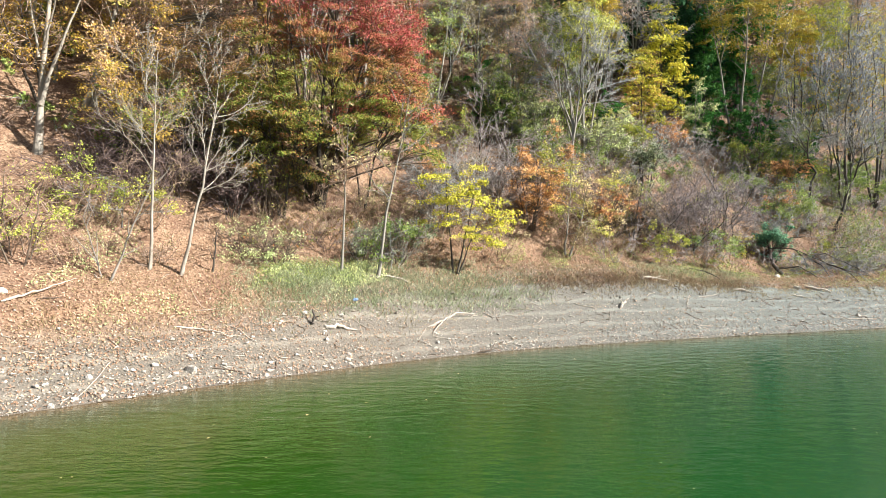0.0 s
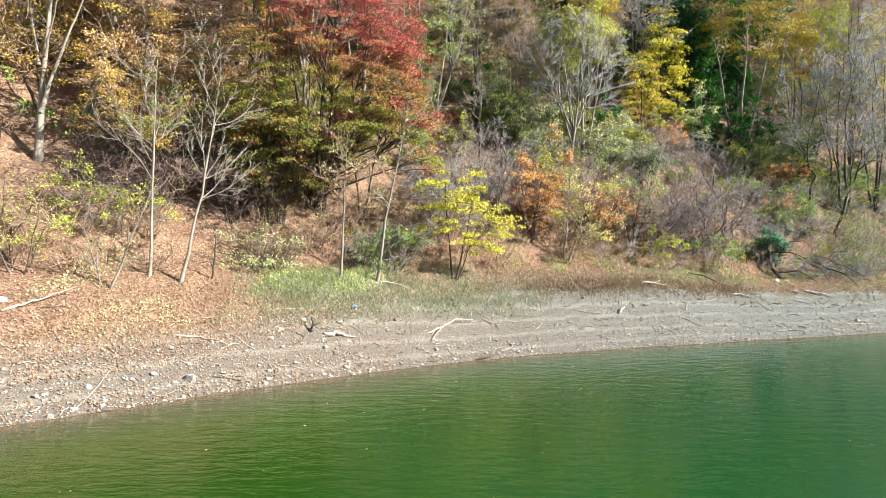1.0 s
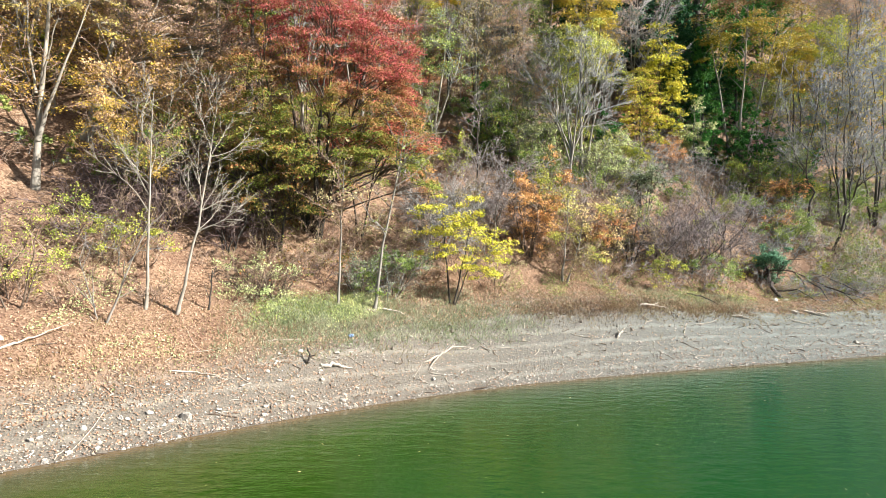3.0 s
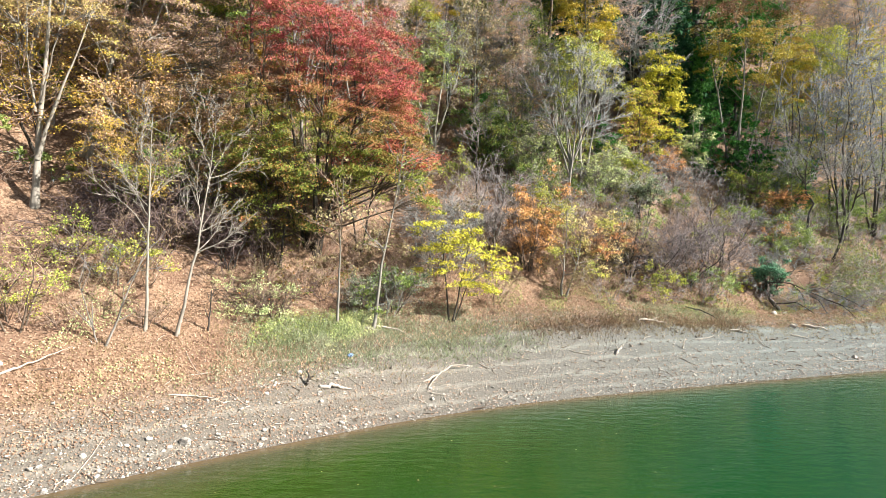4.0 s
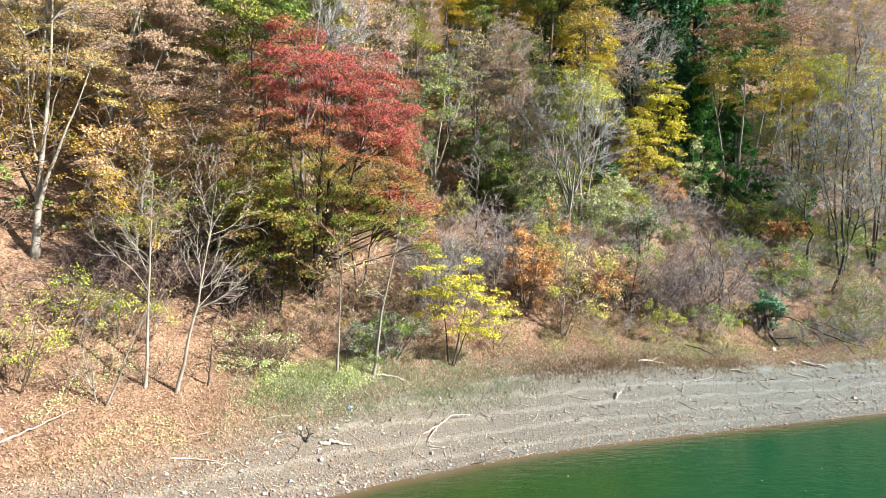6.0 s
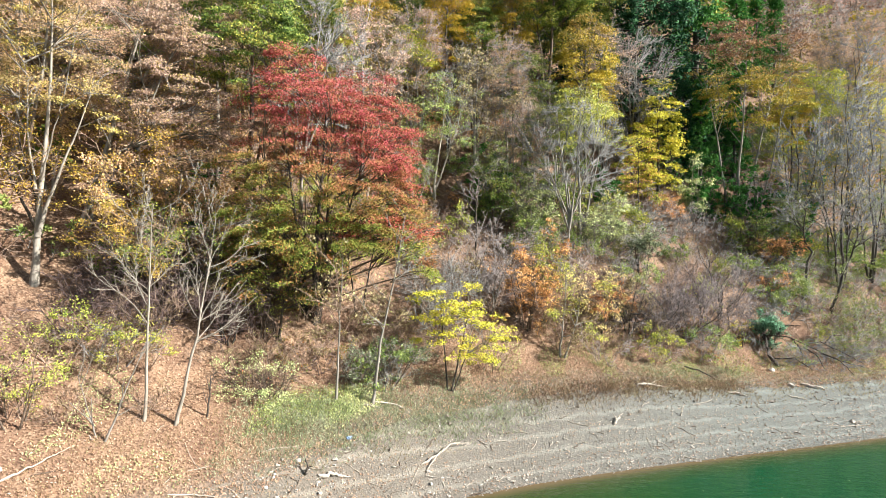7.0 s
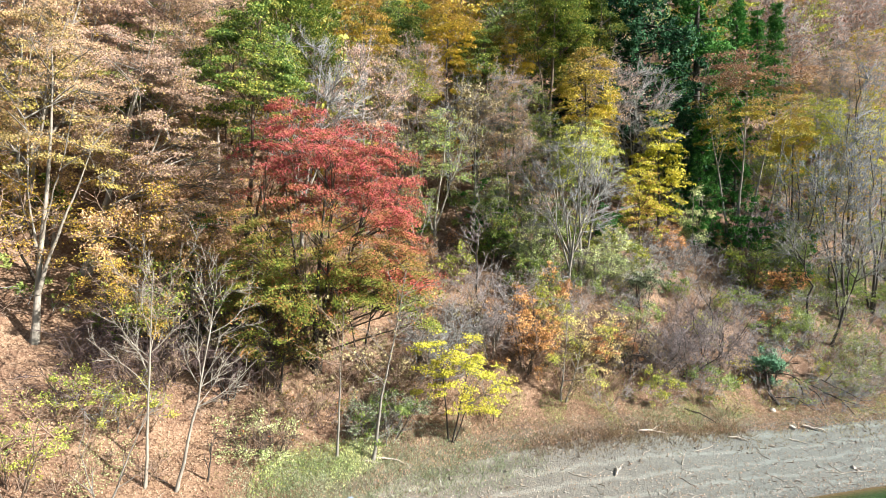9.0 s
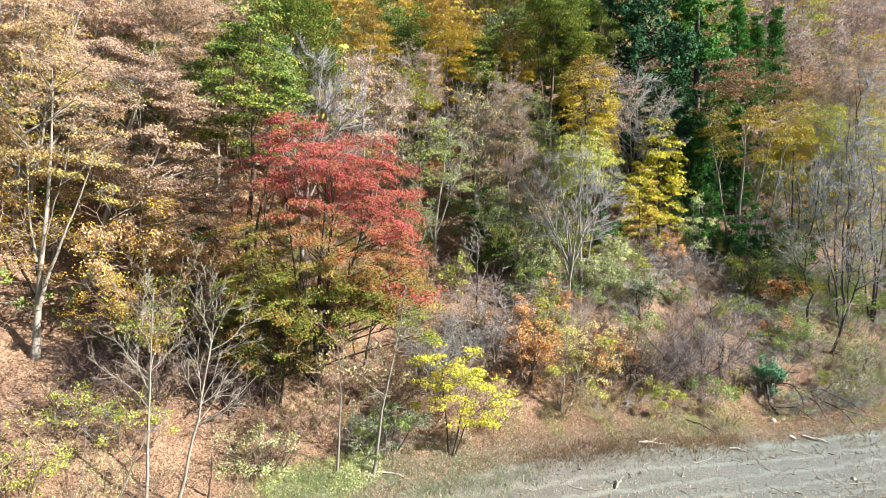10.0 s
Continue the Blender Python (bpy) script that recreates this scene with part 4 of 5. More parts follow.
shrub("pale_shrub", 19.2, 49.0, "tall vine-hung shrub with pale green leaves", BARK_GREY, PALEGREEN, 5.0, 2.4, 62, 6, 6120, 0.095)
shrub("green_shrub", 3.5, 41.2, "shrub with fresh green leaves", BARK_BROWN, GREEN, 4.2, 3.2, 63, 7, 5100, 0.095)
shrub("pale_shrub", 10.4, 41.6, "shrub with pale green thinning leaves", BARK_GREY, PALEGREEN, 3.6, 3.6, 64, 8, 5440, 0.090)
shrub("pale_shrub", 6.2, 41.0, "shrub with pale green thinning leaves", BARK_GREY, PALEGREEN, 4.0, 3.2, 65, 7, 4420, 0.090)
shrub("green_shrub", 7.4, 43.0, "shrub with fresh green leaves", BARK_BROWN, GREEN, 4.5, 3.0, 66, 6, 3740, 0.095)
plant("forked_small_tree", 6.5, 34.7, "small dark-stemmed tree with tiers of yellow-green leaves", "tree",
      [(4.8, 0.07, (0.4, 0), 0.1), (4.0, 0.06, (1.1, 0), 0.1, (0.2, 0))],
      broad(4.6, 9, 4, 3, 0.25, 0.36, 75, 0.1), BARK_GREY, YGREEN, TWIG_BROWN, seed=67, number=2600, size=0.075, flat=1.0, near=True)
goldsmall = plant("golden_small_tree", -14.4, 27.6, "small tree with golden leaves over the shaded hollow", "tree",
      [(3.0, 0.07, (0.8, -0.6), 0.1), (2.7, 0.06, (2.4, -0.8), 0.1, (0.2, 0))],
      broad(4, 11, 5, 3, 0.4, 0.46, 74, 0.1), BARK_DARK, GOLD, TWIG_BROWN, seed=68, number=4800, size=0.054, flat=1.0)
for x, y, turn, k in [(-15.4, 29.4, 40, 1.45), (-12.2, 30.0, 200, 1.35), (-18.4, 29.3, 290, 1.4), (-9.6, 30.6, 120, 1.3)]:
    again(goldsmall, x, y, turn, k)
plant("green_small_tree", -11.8, 27.4, "small tree with tiers of bright green and yellow leaves", "tree",
      [(3.9, 0.06, (-0.4, -0.3), 0.1), (3.5, 0.05, (1.0, -0.8), 0.1, (0.2, 0))],
      broad(5, 10, 5, 3, 0.6, 0.36, 75, 0.1), BARK_DARK, GREEN, TWIG_BROWN, seed=69, number=1500, size=0.08, flat=1.0, second=(YGREEN, 500))
for x, y, h, lean, sd in [(25.7, 45.0, 7.6, 1.6, 70), (27.6, 44.8, 7.4, 2.3, 71)]:
    plant("crooked_tree", x, y, "dark crooked tree with a leafless grey top", "tree", [(h, 0.12, (lean, 0.2), 0.32)],
          [dict(count=13, f0=0.55, f1=0.98, length=2.8, angle=55, up=0.3, pts=7, wobble=0.22), dict(count=7, f0=0.2, f1=1, length=1.3, angle=45, up=0.1, pts=5),
           dict(count=5, f0=0.2, f1=1, length=0.6, angle=45, up=0, pts=3)], BARK_DARK, None, TWIG_GREY, seed=sd, group="crooked trees", near=True)
plant("crooked_tree", 18.9, 41.3, "small dark crooked leafless tree", "tree", [(4.6, 0.10, (-0.9, 0.2), 0.35)],
      [dict(count=12, f0=0.35, f1=0.98, length=1.9, angle=55, up=0.3, pts=6, wobble=0.22), dict(count=6, f0=0.2, f1=1, length=0.8, angle=45, up=0.1, pts=4)],
      BARK_DARK, None, TWIG_GREY, seed=72, group="crooked trees", near=True)
plant("thin_tree", 1.75, 36.5, "thin dark-stemmed leafless tree", "tree", [(6.5, 0.08, (0.2, 0), 0.08)], broad(6.5, 12, 4, 2, 0.4, 0.25), BARK_DARK, None, TWIG_PURPLE, seed=73)
plant("dead_stem", -8.9, 24.0, "short dead stem with broken side twigs", "dead tree", [(1.5, 0.05, (0.15, 0), 0.12)],
      [dict(count=5, f0=0.4, f1=1, length=0.7, angle=55, up=0.3, pts=4)], BARK_DARK, seed=74, near=True)
plant("thin_sapling", -11.6, 21.6, "thin leaning leafless sapling", "tree", [(3.4, 0.045, (1.3, 0.3), 0.08), (2.2, 0.03, (-0.9, 0.3), 0.1, (-0.05, 0))],
      [dict(count=7, f0=0.3, f1=1, length=1.0, angle=40, up=0.2, pts=5)], BARK_GREY, seed=75, near=True)

# evergreen shrubs; outlying copies are added to stand for the wood's shaded interior
holly = shrub("dark_evergreen", 22.4, 49.6, "tall dark green evergreen shrub filling shaded gaps under the trees", BARK_DARK, NEEDLE_BRIGHT, 4.2, 3.0, 90, 6, 6000, 0.13, n=(8, 5, 0), group="dark evergreens")
for x, y, turn, k in [(20.4, 49.4, 60, 0.9), (25.0, 50.2, 130, 1.0), (28.4, 51.0, 200, 1.05), (27.0, 48.2, 20, 0.7), (12.0, 46.0, 80, 0.8), (3.2, 43.8, 150, 0.9), (-2.6, 41.2, 220, 0.8), (-12.8, 31.6, 300, 0.8)]:
    again(holly, x, y, turn, k)

# ---- undergrowth ----
UNDER = [shrub("leafy_shrub" if leaf else "bare_shrub", x, y, label, tw, leaf, h, w, sd, 4, num * 2, 0.095, tw, "undergrowth", (4, 4, 4), corners=3, bend=0.38) for x, y, label, leaf, h, w, num, tw, sd in [
    (-5.6, 30.2, "tangled brown leafless shrub", None, 1.9, 3.6, 0, TWIG_BROWN, 80),
    (-3.0, 31.4, "tangled shrub with dry russet leaves", BROWN, 1.8, 3.4, 500, TWIG_BROWN, 81),
    (9.0, 34.6, "tangled purplish leafless shrub", None, 1.8, 3.4, 0, TWIG_PURPLE, 82),
    (12.0, 39.8, "tangled shrub with thin olive leaves", OLIVE, 2.1, 3.2, 800, TWIG_GREY, 83),
    (21.0, 45.2, "tangled pale grey leafless shrub", None, 2.3, 3.6, 0, TWIG_GREY, 84),
    (-1.0, 36.0, "shrub with dull orange leaves", ORANGE, 2.2, 2.6, 500, TWIG_BROWN, 85),
    (9.5, 44.4, "shrub with thin yellow-green leaves", YGREEN, 2.6, 2.8, 700, TWIG_BROWN, 86),
    (5.0, 39.0, "shrub with dark green leaves", GREEN, 2.4, 2.6, 900, TWIG_BROWN, 87)]]
BRAMBLES = [shrub("bramble", x, y, label, BARK_BROWN, leaf, h, w, sd, 5, num, 0.075, tw, "brambles", (6, 4, 0), corners=3, bend=0.4) for x, y, label, leaf, h, w, num, tw, sd in [
    (2.6, 32.2, "low tangle of brown brambles with withered leaves", BROWN, 1.1, 3.0, 500, TWIG_BROWN, 240),
    (-6.4, 28.6, "low tangle of bare reddish brown stems", None, 1.0, 3.2, 0, TWIG_BROWN, 241),
    (12.6, 36.4, "low tangle of purplish bare stems", None, 1.1, 3.0, 0, TWIG_PURPLE, 242),
    (22.6, 39.6, "low tangle of stems with small olive leaves", OLIVE, 0.9, 2.8, 700, TWIG_GREY, 243),
    (16.5, 36.6, "low tangle of stems with small russet leaves", MAPLE_OLIVE, 0.9, 2.6, 500, TWIG_BROWN, 244),
    (-12.6, 28.2, "low tangle of dark wine-brown bare stems", None, 1.1, 3.2, 0, TWIG_WINE, 245)]]
rng = np.random.RandomState(93)
for k in range(95):
    px = rng.uniform(-9, 33)
    ps = 7.2 + abs(rng.normal()) * 1.6 + 0.03 * max(px, 0)
    if 17.5 < px < 26 and ps < 9.6:
        continue
    pick = [0, 1, 1, 4] if px < 8 else [0, 1, 2, 4, 2] if px < 17 else [3, 2, 3, 4, 1]
    again(BRAMBLES[pick[rng.randint(len(pick))]], px, float(shore(px)) + ps * 1.12, rng.uniform(0, 360), rng.uniform(0.5, 1.0))
for k in range(10):
    px = rng.uniform(-17, -9)
    again(BRAMBLES[rng.randint(2)], px, float(shore(px)) + rng.uniform(5.5, 9.5) * 1.2, rng.uniform(0, 360), rng.uniform(0.45, 0.8))
# the shaded hollow and the slope below the pale forked tree
for k in range(42):
    px = rng.uniform(-15.4, -8.3)
    again(BRAMBLES[[5, 5, 5, 0][rng.randint(4)]], px, float(shore(px)) + rng.uniform(9.5, 13.0) * 1.25, rng.uniform(0, 360), rng.uniform(0.9, 1.4))
for k in range(9):
    px = rng.uniform(-25, -17.5)
    again(BRAMBLES[[1, 0, 1][rng.randint(3)]], px, float(shore(px)) + rng.uniform(9.0, 17.0) * 1.28, rng.uniform(0, 360), rng.uniform(0.8, 1.3))
# low dead brush between the shrubs of the middle slope
rng = np.random.RandomState(96)
for k in range(85):
    px = rng.uniform(-8, 20)
    again(BRAMBLES[([1, 1, 0, 5] if px < 9 else [2, 0, 5, 1])[rng.randint(4)]], px, float(shore(px)) + rng.uniform(7.5, 18) * 1.14, rng.uniform(0, 360), rng.uniform(0.6, 1.15))
for k in range(22):
    px = rng.uniform(23.3, 30.5)
    again(BRAMBLES[[3, 2, 3][rng.randint(3)]], px, float(shore(px)) + rng.uniform(8.2, 12.5) * 1.14, rng.uniform(0, 360), rng.uniform(0.8, 1.25))
rng = np.random.RandomState(91)
for x in np.arange(-16, 42, 1.9):
    for s in np.arange(6.6, 24, 1.9):
        px, ps = x + rng.uniform(-0.9, 0.9), s + rng.uniform(-0.9, 0.9)
        py = float(shore(px)) + ps * 1.14
        if px < -8.5 and (ps < 9.0 or px < -15.5 + (ps - 9) * 0.2):
            continue
        if px < 22 and ps < 7.6 - 0.02 * px and rng.uniform() < 0.6:
            continue
        if px < 19 and rng.uniform() < (0.30 if ps < 11 else 0.05):
            continue
        if px / py > 0.85 or px / py < -0.6:
            continue
        if 23.5 < px < 29.5 and 42.6 < py < 45.4:
            continue
        left, low = px < 1.5, ps < 11.5
        if left:
            pick = [0, 0, 1, 2, 0, 1, 5, 3] if low else [0, 1, 2, 3, 5, 0, 7, 6]
        elif px < 15:
            pick = [0, 1, 2, 2, 1, 0, 5, 6] if low else [3, 6, 7, 4, 2, 3, 5]
        else:
            pick = [2, 4, 3, 2, 0, 4, 6] if low else [4, 4, 3, 2, 6, 7, 5]
        again(UNDER[pick[rng.randint(len(pick))]], px, py, rng.uniform(0, 360), rng.uniform(0.7, 1.15))
        if px > 20 and ps > 9:
            again(UNDER[[3, 6, 7, 3, 4][rng.randint(5)]], px + 0.9, py + 0.8, rng.uniform(0, 360), rng.uniform(0.7, 1.1))


rng = np.random.RandomState(97)
for k in range(30):
    px = rng.uniform(3, 12.5) if k % 3 else rng.uniform(12.5, 20)
    again(UNDER[[3, 4, 2, 4, 6][rng.randint(5)]], px, float(shore(px)) + rng.uniform(9.5 if px < 12.5 else 12.5, 16) * 1.12, rng.uniform(0, 360), rng.uniform(0.9, 1.3))
for k in range(20):
    px = rng.uniform(25.5, 32)
    again(BRAMBLES[[3, 2, 3, 0][rng.randint(4)]], px, float(shore(px)) + rng.uniform(6.6, 9.6) * 1.1, rng.uniform(0, 360), rng.uniform(0.7, 1.1))


HILL = [shrub("hill_shrub", x, y, label, BARK_BROWN, leaf, 2.6, 3.4, sd, 3, 420, 0.2, tw, "shrubs high on the hillside", (5, 4, 0), corners=3) for x, y, label, leaf, tw, sd in [
    (0.5, 53.0, "hillside shrub with golden brown leaves", GOLD, TWIG_PURPLE, 250), (11.0, 54.0, "hillside shrub with olive leaves", OLIVE, TWIG_GREY, 251),
    (24.5, 56.5, "hillside shrub with dark green leaves", GREEN, TWIG_BROWN, 252), (31.0, 58.0, "hillside shrub with yellow-green leaves", YGREEN, TWIG_GREY, 253)]]
for x in np.arange(-32, 60, 3.3):
    for s in np.arange(17, 50, 3.4):
        px, ps = x + rng.uniform(-1.2, 1.2), s + rng.uniform(-1.4, 1.4)
        py = float(shore(px)) + ps * 1.12
        if -0.85 < px / py < 0.85 and not (ps < 24 and -16 < px < 42):
            again(HILL[rng.randint(4)], px, py, rng.uniform(0, 360), rng.uniform(0.7, 1.3))


# ---- the shore ----
def stone_mesh(seed):
    r = np.random.RandomState(seed)
    bm = bmesh.new()
    bmesh.ops.create_icosphere(bm, subdivisions=2, radius=1.0)
    k = r.normal(size=(9, 3))
    k /= np.linalg.norm(k, axis=1, keepdims=True)
    off = r.uniform(0.55, 0.9, 9)
    for v in bm.verts:
        d = np.array(v.co)
        over = (k @ d) - off
        d = d - (k * np.maximum(over, 0)[:, None]).sum(0)
        v.co = d * (1 + r.normal() * 0.03)
    me = bpy.data.meshes.new("stone")
    bm.to_mesh(me)
    bm.free()
    me.materials.append(STONE)
    return me


def stone_material():
    m, nodes, links, bsdf = material("shore_stone")
    n = noise_tex(nodes, links, 5, 5, 0.65)
    info = nodes.new("ShaderNodeObjectInfo")
    geo = nodes.new("ShaderNodeNewGeometry")
    r = ramp(nodes, [(0.25, (0.12, 0.105, 0.09)), (0.45, (0.26, 0.235, 0.20)), (0.78, (0.50, 0.465, 0.41))])
    v = math_node(nodes, links, "ADD", math_node(nodes, links, "MULTIPLY", n.outputs["Fac"], 0.5),
                  math_node(nodes, links, "MULTIPLY", math_node(nodes, links, "ADD", info.outputs["Random"], geo.outputs["Random Per Island"]), 0.32))
    links.new(v, r.inputs[0])
    links.new(r.outputs[0], bsdf.inputs["Base Color"])
    bsdf.inputs["Roughness"].default_value = 0.85
    b = nodes.new("ShaderNodeBump")
    b.inputs["Strength"].default_value, b.inputs["Distance"].default_value = 0.5, 0.05
    links.new(n.outputs["Fac"], b.inputs["Height"])
    links.new(b.outputs[0], bsdf.inputs["Normal"])
    return m


STONE = stone_material()
STONES = [stone_mesh(k) for k in range(8)]
rng = np.random.RandomState(101)


def put_stone(x, y, size, label="rough pale stone on the shore"):
    ob = new("stone", STONES[rng.randint(8)])
    sx, sy, sz = size * rng.uniform(0.8, 1.2), size * rng.uniform(0.7, 1.1), size * rng.uniform(0.5, 0.8)
    ob.matrix_basis = pose(x, y, gz(x, y) + sz * 0.25, rng.uniform(-15, 15), rng.uniform(-15, 15), rng.uniform(0, 360)) @ Matrix.Diagonal((sx, sy, sz, 1))
    tagged(ob, label, "stone", "shore stones")


put_stone(-7.79, 19.25, 0.21, "large pale boulder near the waterline")
put_stone(20.2, 36.3, 0.24, "pale boulder on the upper shore")
put_stone(19.9, 38.0, 0.26, "pale boulder under the fallen tree")
put_stone(20.8, 38.4, 0.2, "pale boulder under the fallen tree")
put_stone(-13.7, 19.4, 0.2, "mossy yellowish boulder among fallen leaves")
for k in range(150):
    x = rng.uniform(-12.5, 24)
    s = abs(rng.normal()) * 1.3 + 0.05
    put_stone(x, float(shore(x)) + s * 1.14, rng.uniform(0.04, 0.10) * (1.2 if x < 3 else 0.8))
for k in range(110):
    x = rng.uniform(-12.5, -1)
    put_stone(x, float(shore(x)) + rng.uniform(0.15, 3.2) * 1.2, 0.03 + 0.075 * rng.uniform() ** 2)


def strewn(name, n, x0, x1, spread, size, label, mat, seed, low=0.02):
    """Small angular stones in one sheet of gravel."""
    r = np.random.RandomState(seed)
    x = r.uniform(x0, x1, n)
    s = spread(r, n, x)
    y = shore(x) + s * 1.14
    c = np.stack([x, y, ground(x, y) + low], 1)
    base = np.array([[1, 0, 0], [0, 1, 0], [-1, 0, 0], [0, -1, 0], [0.2, 0.1, 0.7], [-0.2, 0, -0.6]])
    face = np.array([[0, 1, 4], [1, 2, 4], [2, 3, 4], [3, 0, 4], [1, 0, 5], [2, 1, 5], [3, 2, 5], [0, 3, 5]])
    v = base[None] * r.uniform(0.6, 1.4, (n, 6, 1)) * (size * r.lognormal(0, 0.5, n))[:, None, None]
    a = r.uniform(0, 6.28, n)
    ca, sa = np.cos(a)[:, None], np.sin(a)[:, None]
    v = np.stack([v[..., 0] * ca - v[..., 1] * sa, v[..., 0] * sa + v[..., 1] * ca, v[..., 2]], -1) + c[:, None]
    f = face[None] + (np.arange(n) * 6)[:, None, None]
    tagged(new(name, mesh_from(name, v, f.reshape(-1, 3), mat, False)), label, "gravel", kind="stuff")


strewn("shore_gravel", 7500, -14, 30, lambda r, n, x: np.abs(r.normal(size=n)) * 1.7, 0.021, "angular grey gravel strewn over the bare shore", STONE, 7)
strewn("waterline_pebbles", 1300, -14, 32, lambda r, n, x: r.normal(size=n) * 0.07 + 0.04, 0.020, "pale pebbles along the waterline", STONE, 8)


EARTH = bark_material("dark_earth", (0.13, 0.108, 0.085), (0.25, 0.215, 0.175), 9)
strewn("earth_clods", 550, -3, 27, lambda r, n, x: 3.5 + 0.25 * np.sin(x * 1.3) + r.normal(size=n) * 0.45, 0.035, "dark crumbled clods along the eroded edge of the bank", EARTH, 9)

# fallen leaves, sticks and grass
def litter():
    r = np.random.RandomState(111)
    n = 100000
    x = r.uniform(-27, 30, n)
    start = 1.6 + 2.6 * ease((x + 9) / 9)
    s = start + np.abs(r.normal(size=n)) * (5.5 - 2.0 * ease((x + 8) / 8))
    s = np.where(r.uniform(size=n) < 0.06 + 0.10 * (x < -2), np.abs(r.normal(size=n)) * 2.0, s)
    y = shore(x) + s * 1.14
    c = np.stack([x, y, ground(x, y) + 0.03 + 0.02 * r.uniform(size=n)], 1)
    me = mesh_from("leaf_litter", *blades(r, c, 0.06, 1.0, 3), FALLEN, False)
    tagged(new("leaf_litter", me), "dry tan and brown fallen leaves covering the bank", "fallen leaves", kind="stuff")
    n = 70
    x = r.uniform(-9, 22, n)
    y = shore(x) - r.uniform(0.3, 1, n) ** 1.5 * 16
    c = np.stack([x, y, np.full(n, 0.015)], 1)
    me = mesh_from("floating_leaves", *blades(r, c, 0.055, 6.0), FALLEN, False)
    tagged(new("floating_leaves", me), "a few dead leaves afloat on the lake", "fallen leaves", kind="stuff")


def grass(name, n, x0, x1, s0, s1, length, mat, seed, label):
    r = np.random.RandomState(seed)
    tx, ts = r.uniform(x0, x1, n // 9) + r.normal(size=n // 9) * 0.6, r.uniform(0, 1, n // 9)
    ts = s0 + (s1 - s0) * (ts + r.normal(size=len(ts)) * 0.15)
    k = r.randint(0, len(tx), n)
    x = tx[k] + r.normal(size=n) * 0.17
    y = shore(tx[k]) + ts[k] * 1.14 + r.normal(size=n) * 0.17
    c = np.stack([x, y, ground(x, y) - 0.02], 1)
    lean = r.normal(size=(n, 3)) * np.array([0.75, 0.75, 0]) + np.array([0, -0.15, 0.8])
    ln = (length * r.uniform(0.5, 1.3, n))[:, None]
    a = r.uniform(0, 6.28, n)
    side = np.stack([np.cos(a), np.sin(a), 0 * a], 1) * 0.016
    tip = c + unit(lean) * ln
    v = np.stack([c - side, c + side, tip], 1).reshape(-1, 3)
    f = np.arange(n * 3).reshape(-1, 3)
    tagged(new(name, mesh_from(name, v, f, mat, False)), label, "grass", kind="stuff")


litter()
grass("green_grass", 8500, -7.4, 0.9, 3.6, 5.2, 0.20, GRASS, 121, "low pale green grass above the stony shore")
grass("green_grass", 6500, -7.0, -2.6, 4.4, 6.0, 0.24, GRASS, 125, "thicker tufts of green grass on the bank")
grass("green_grass", 8000, -6.5, 4.5, 3.0, 5.0, 0.22, GRASS, 133, "pale grey-green grass along the top of the shore")
grass("green_grass", 5000, 10.5, 17.5, 4.6, 6.2, 0.20, GRASS, 134, "pale green grass below the shrubs")
grass("green_grass", 6000, 0.8, 26, 4.4, 6.8, 0.17, GRASS, 122, "thin green grass on the upper shore")
grass("dry_grass", 12000, -1.0, 28, 3.5, 6.0, 0.18, DRYGRASS, 123, "brownish dry grass along the top of the shore")
grass("dry_grass", 7000, -13, 0, 2.4, 6.5, 0.17, DRYGRASS, 124, "straw-coloured grass wisps among fallen leaves")


grass("dry_grass", 9000, 4.5, 17, 3.9, 4.7, 0.24, HEATH, 130, "reddish brown withered herbs along the top of the shore")


def weeds(n, x0, x1, s0, s1, mat, seed, label):
    """Low leafy ground plants in loose patches."""
    r = np.random.RandomState(seed)
    x = r.uniform(x0, x1, n * 3)
    s = s0 + (s1 - s0) * (r.uniform(0, 1, n * 3) + r.normal(size=n * 3) * 0.1)
    y = shore(x) + s * 1.14
    keep = clumps(np.stack([x, y, 0 * x], 1), 1.6, seed) > 0.15
    x, y = x[keep][:n], y[keep][:n]
    c = np.stack([x, y, ground(x, y) + 0.04 + np.abs(r.normal(size=len(x))) * 0.07], 1)
    tagged(new("ground_weeds", mesh_from("ground_weeds", *blades(r, c, 0.05, 0.7, 3), mat, False)), label, "weeds", kind="stuff")


weeds(4500, -8.2, 1.5, 3.4, 6.6, GRASS, 126, "low leafy green weeds among the grass")
weeds(3500, -7.4, -3.5, 4.6, 6.4, OLIVE, 127, "fresh green ground cover on the bank")
weeds(2500, -7.0, -2.6, 4.2, 6.2, PALEGREEN, 132, "fresh pale green leafy weeds in the grass")
weeds(11000, 2, 32, 4.6, 8.0, OLIVE, 128, "low olive green ground cover under the shrubs")
weeds(2500, -16, -8, 3.5, 9.0, PALEGREEN, 129, "scattered small green plants among fallen leaves")


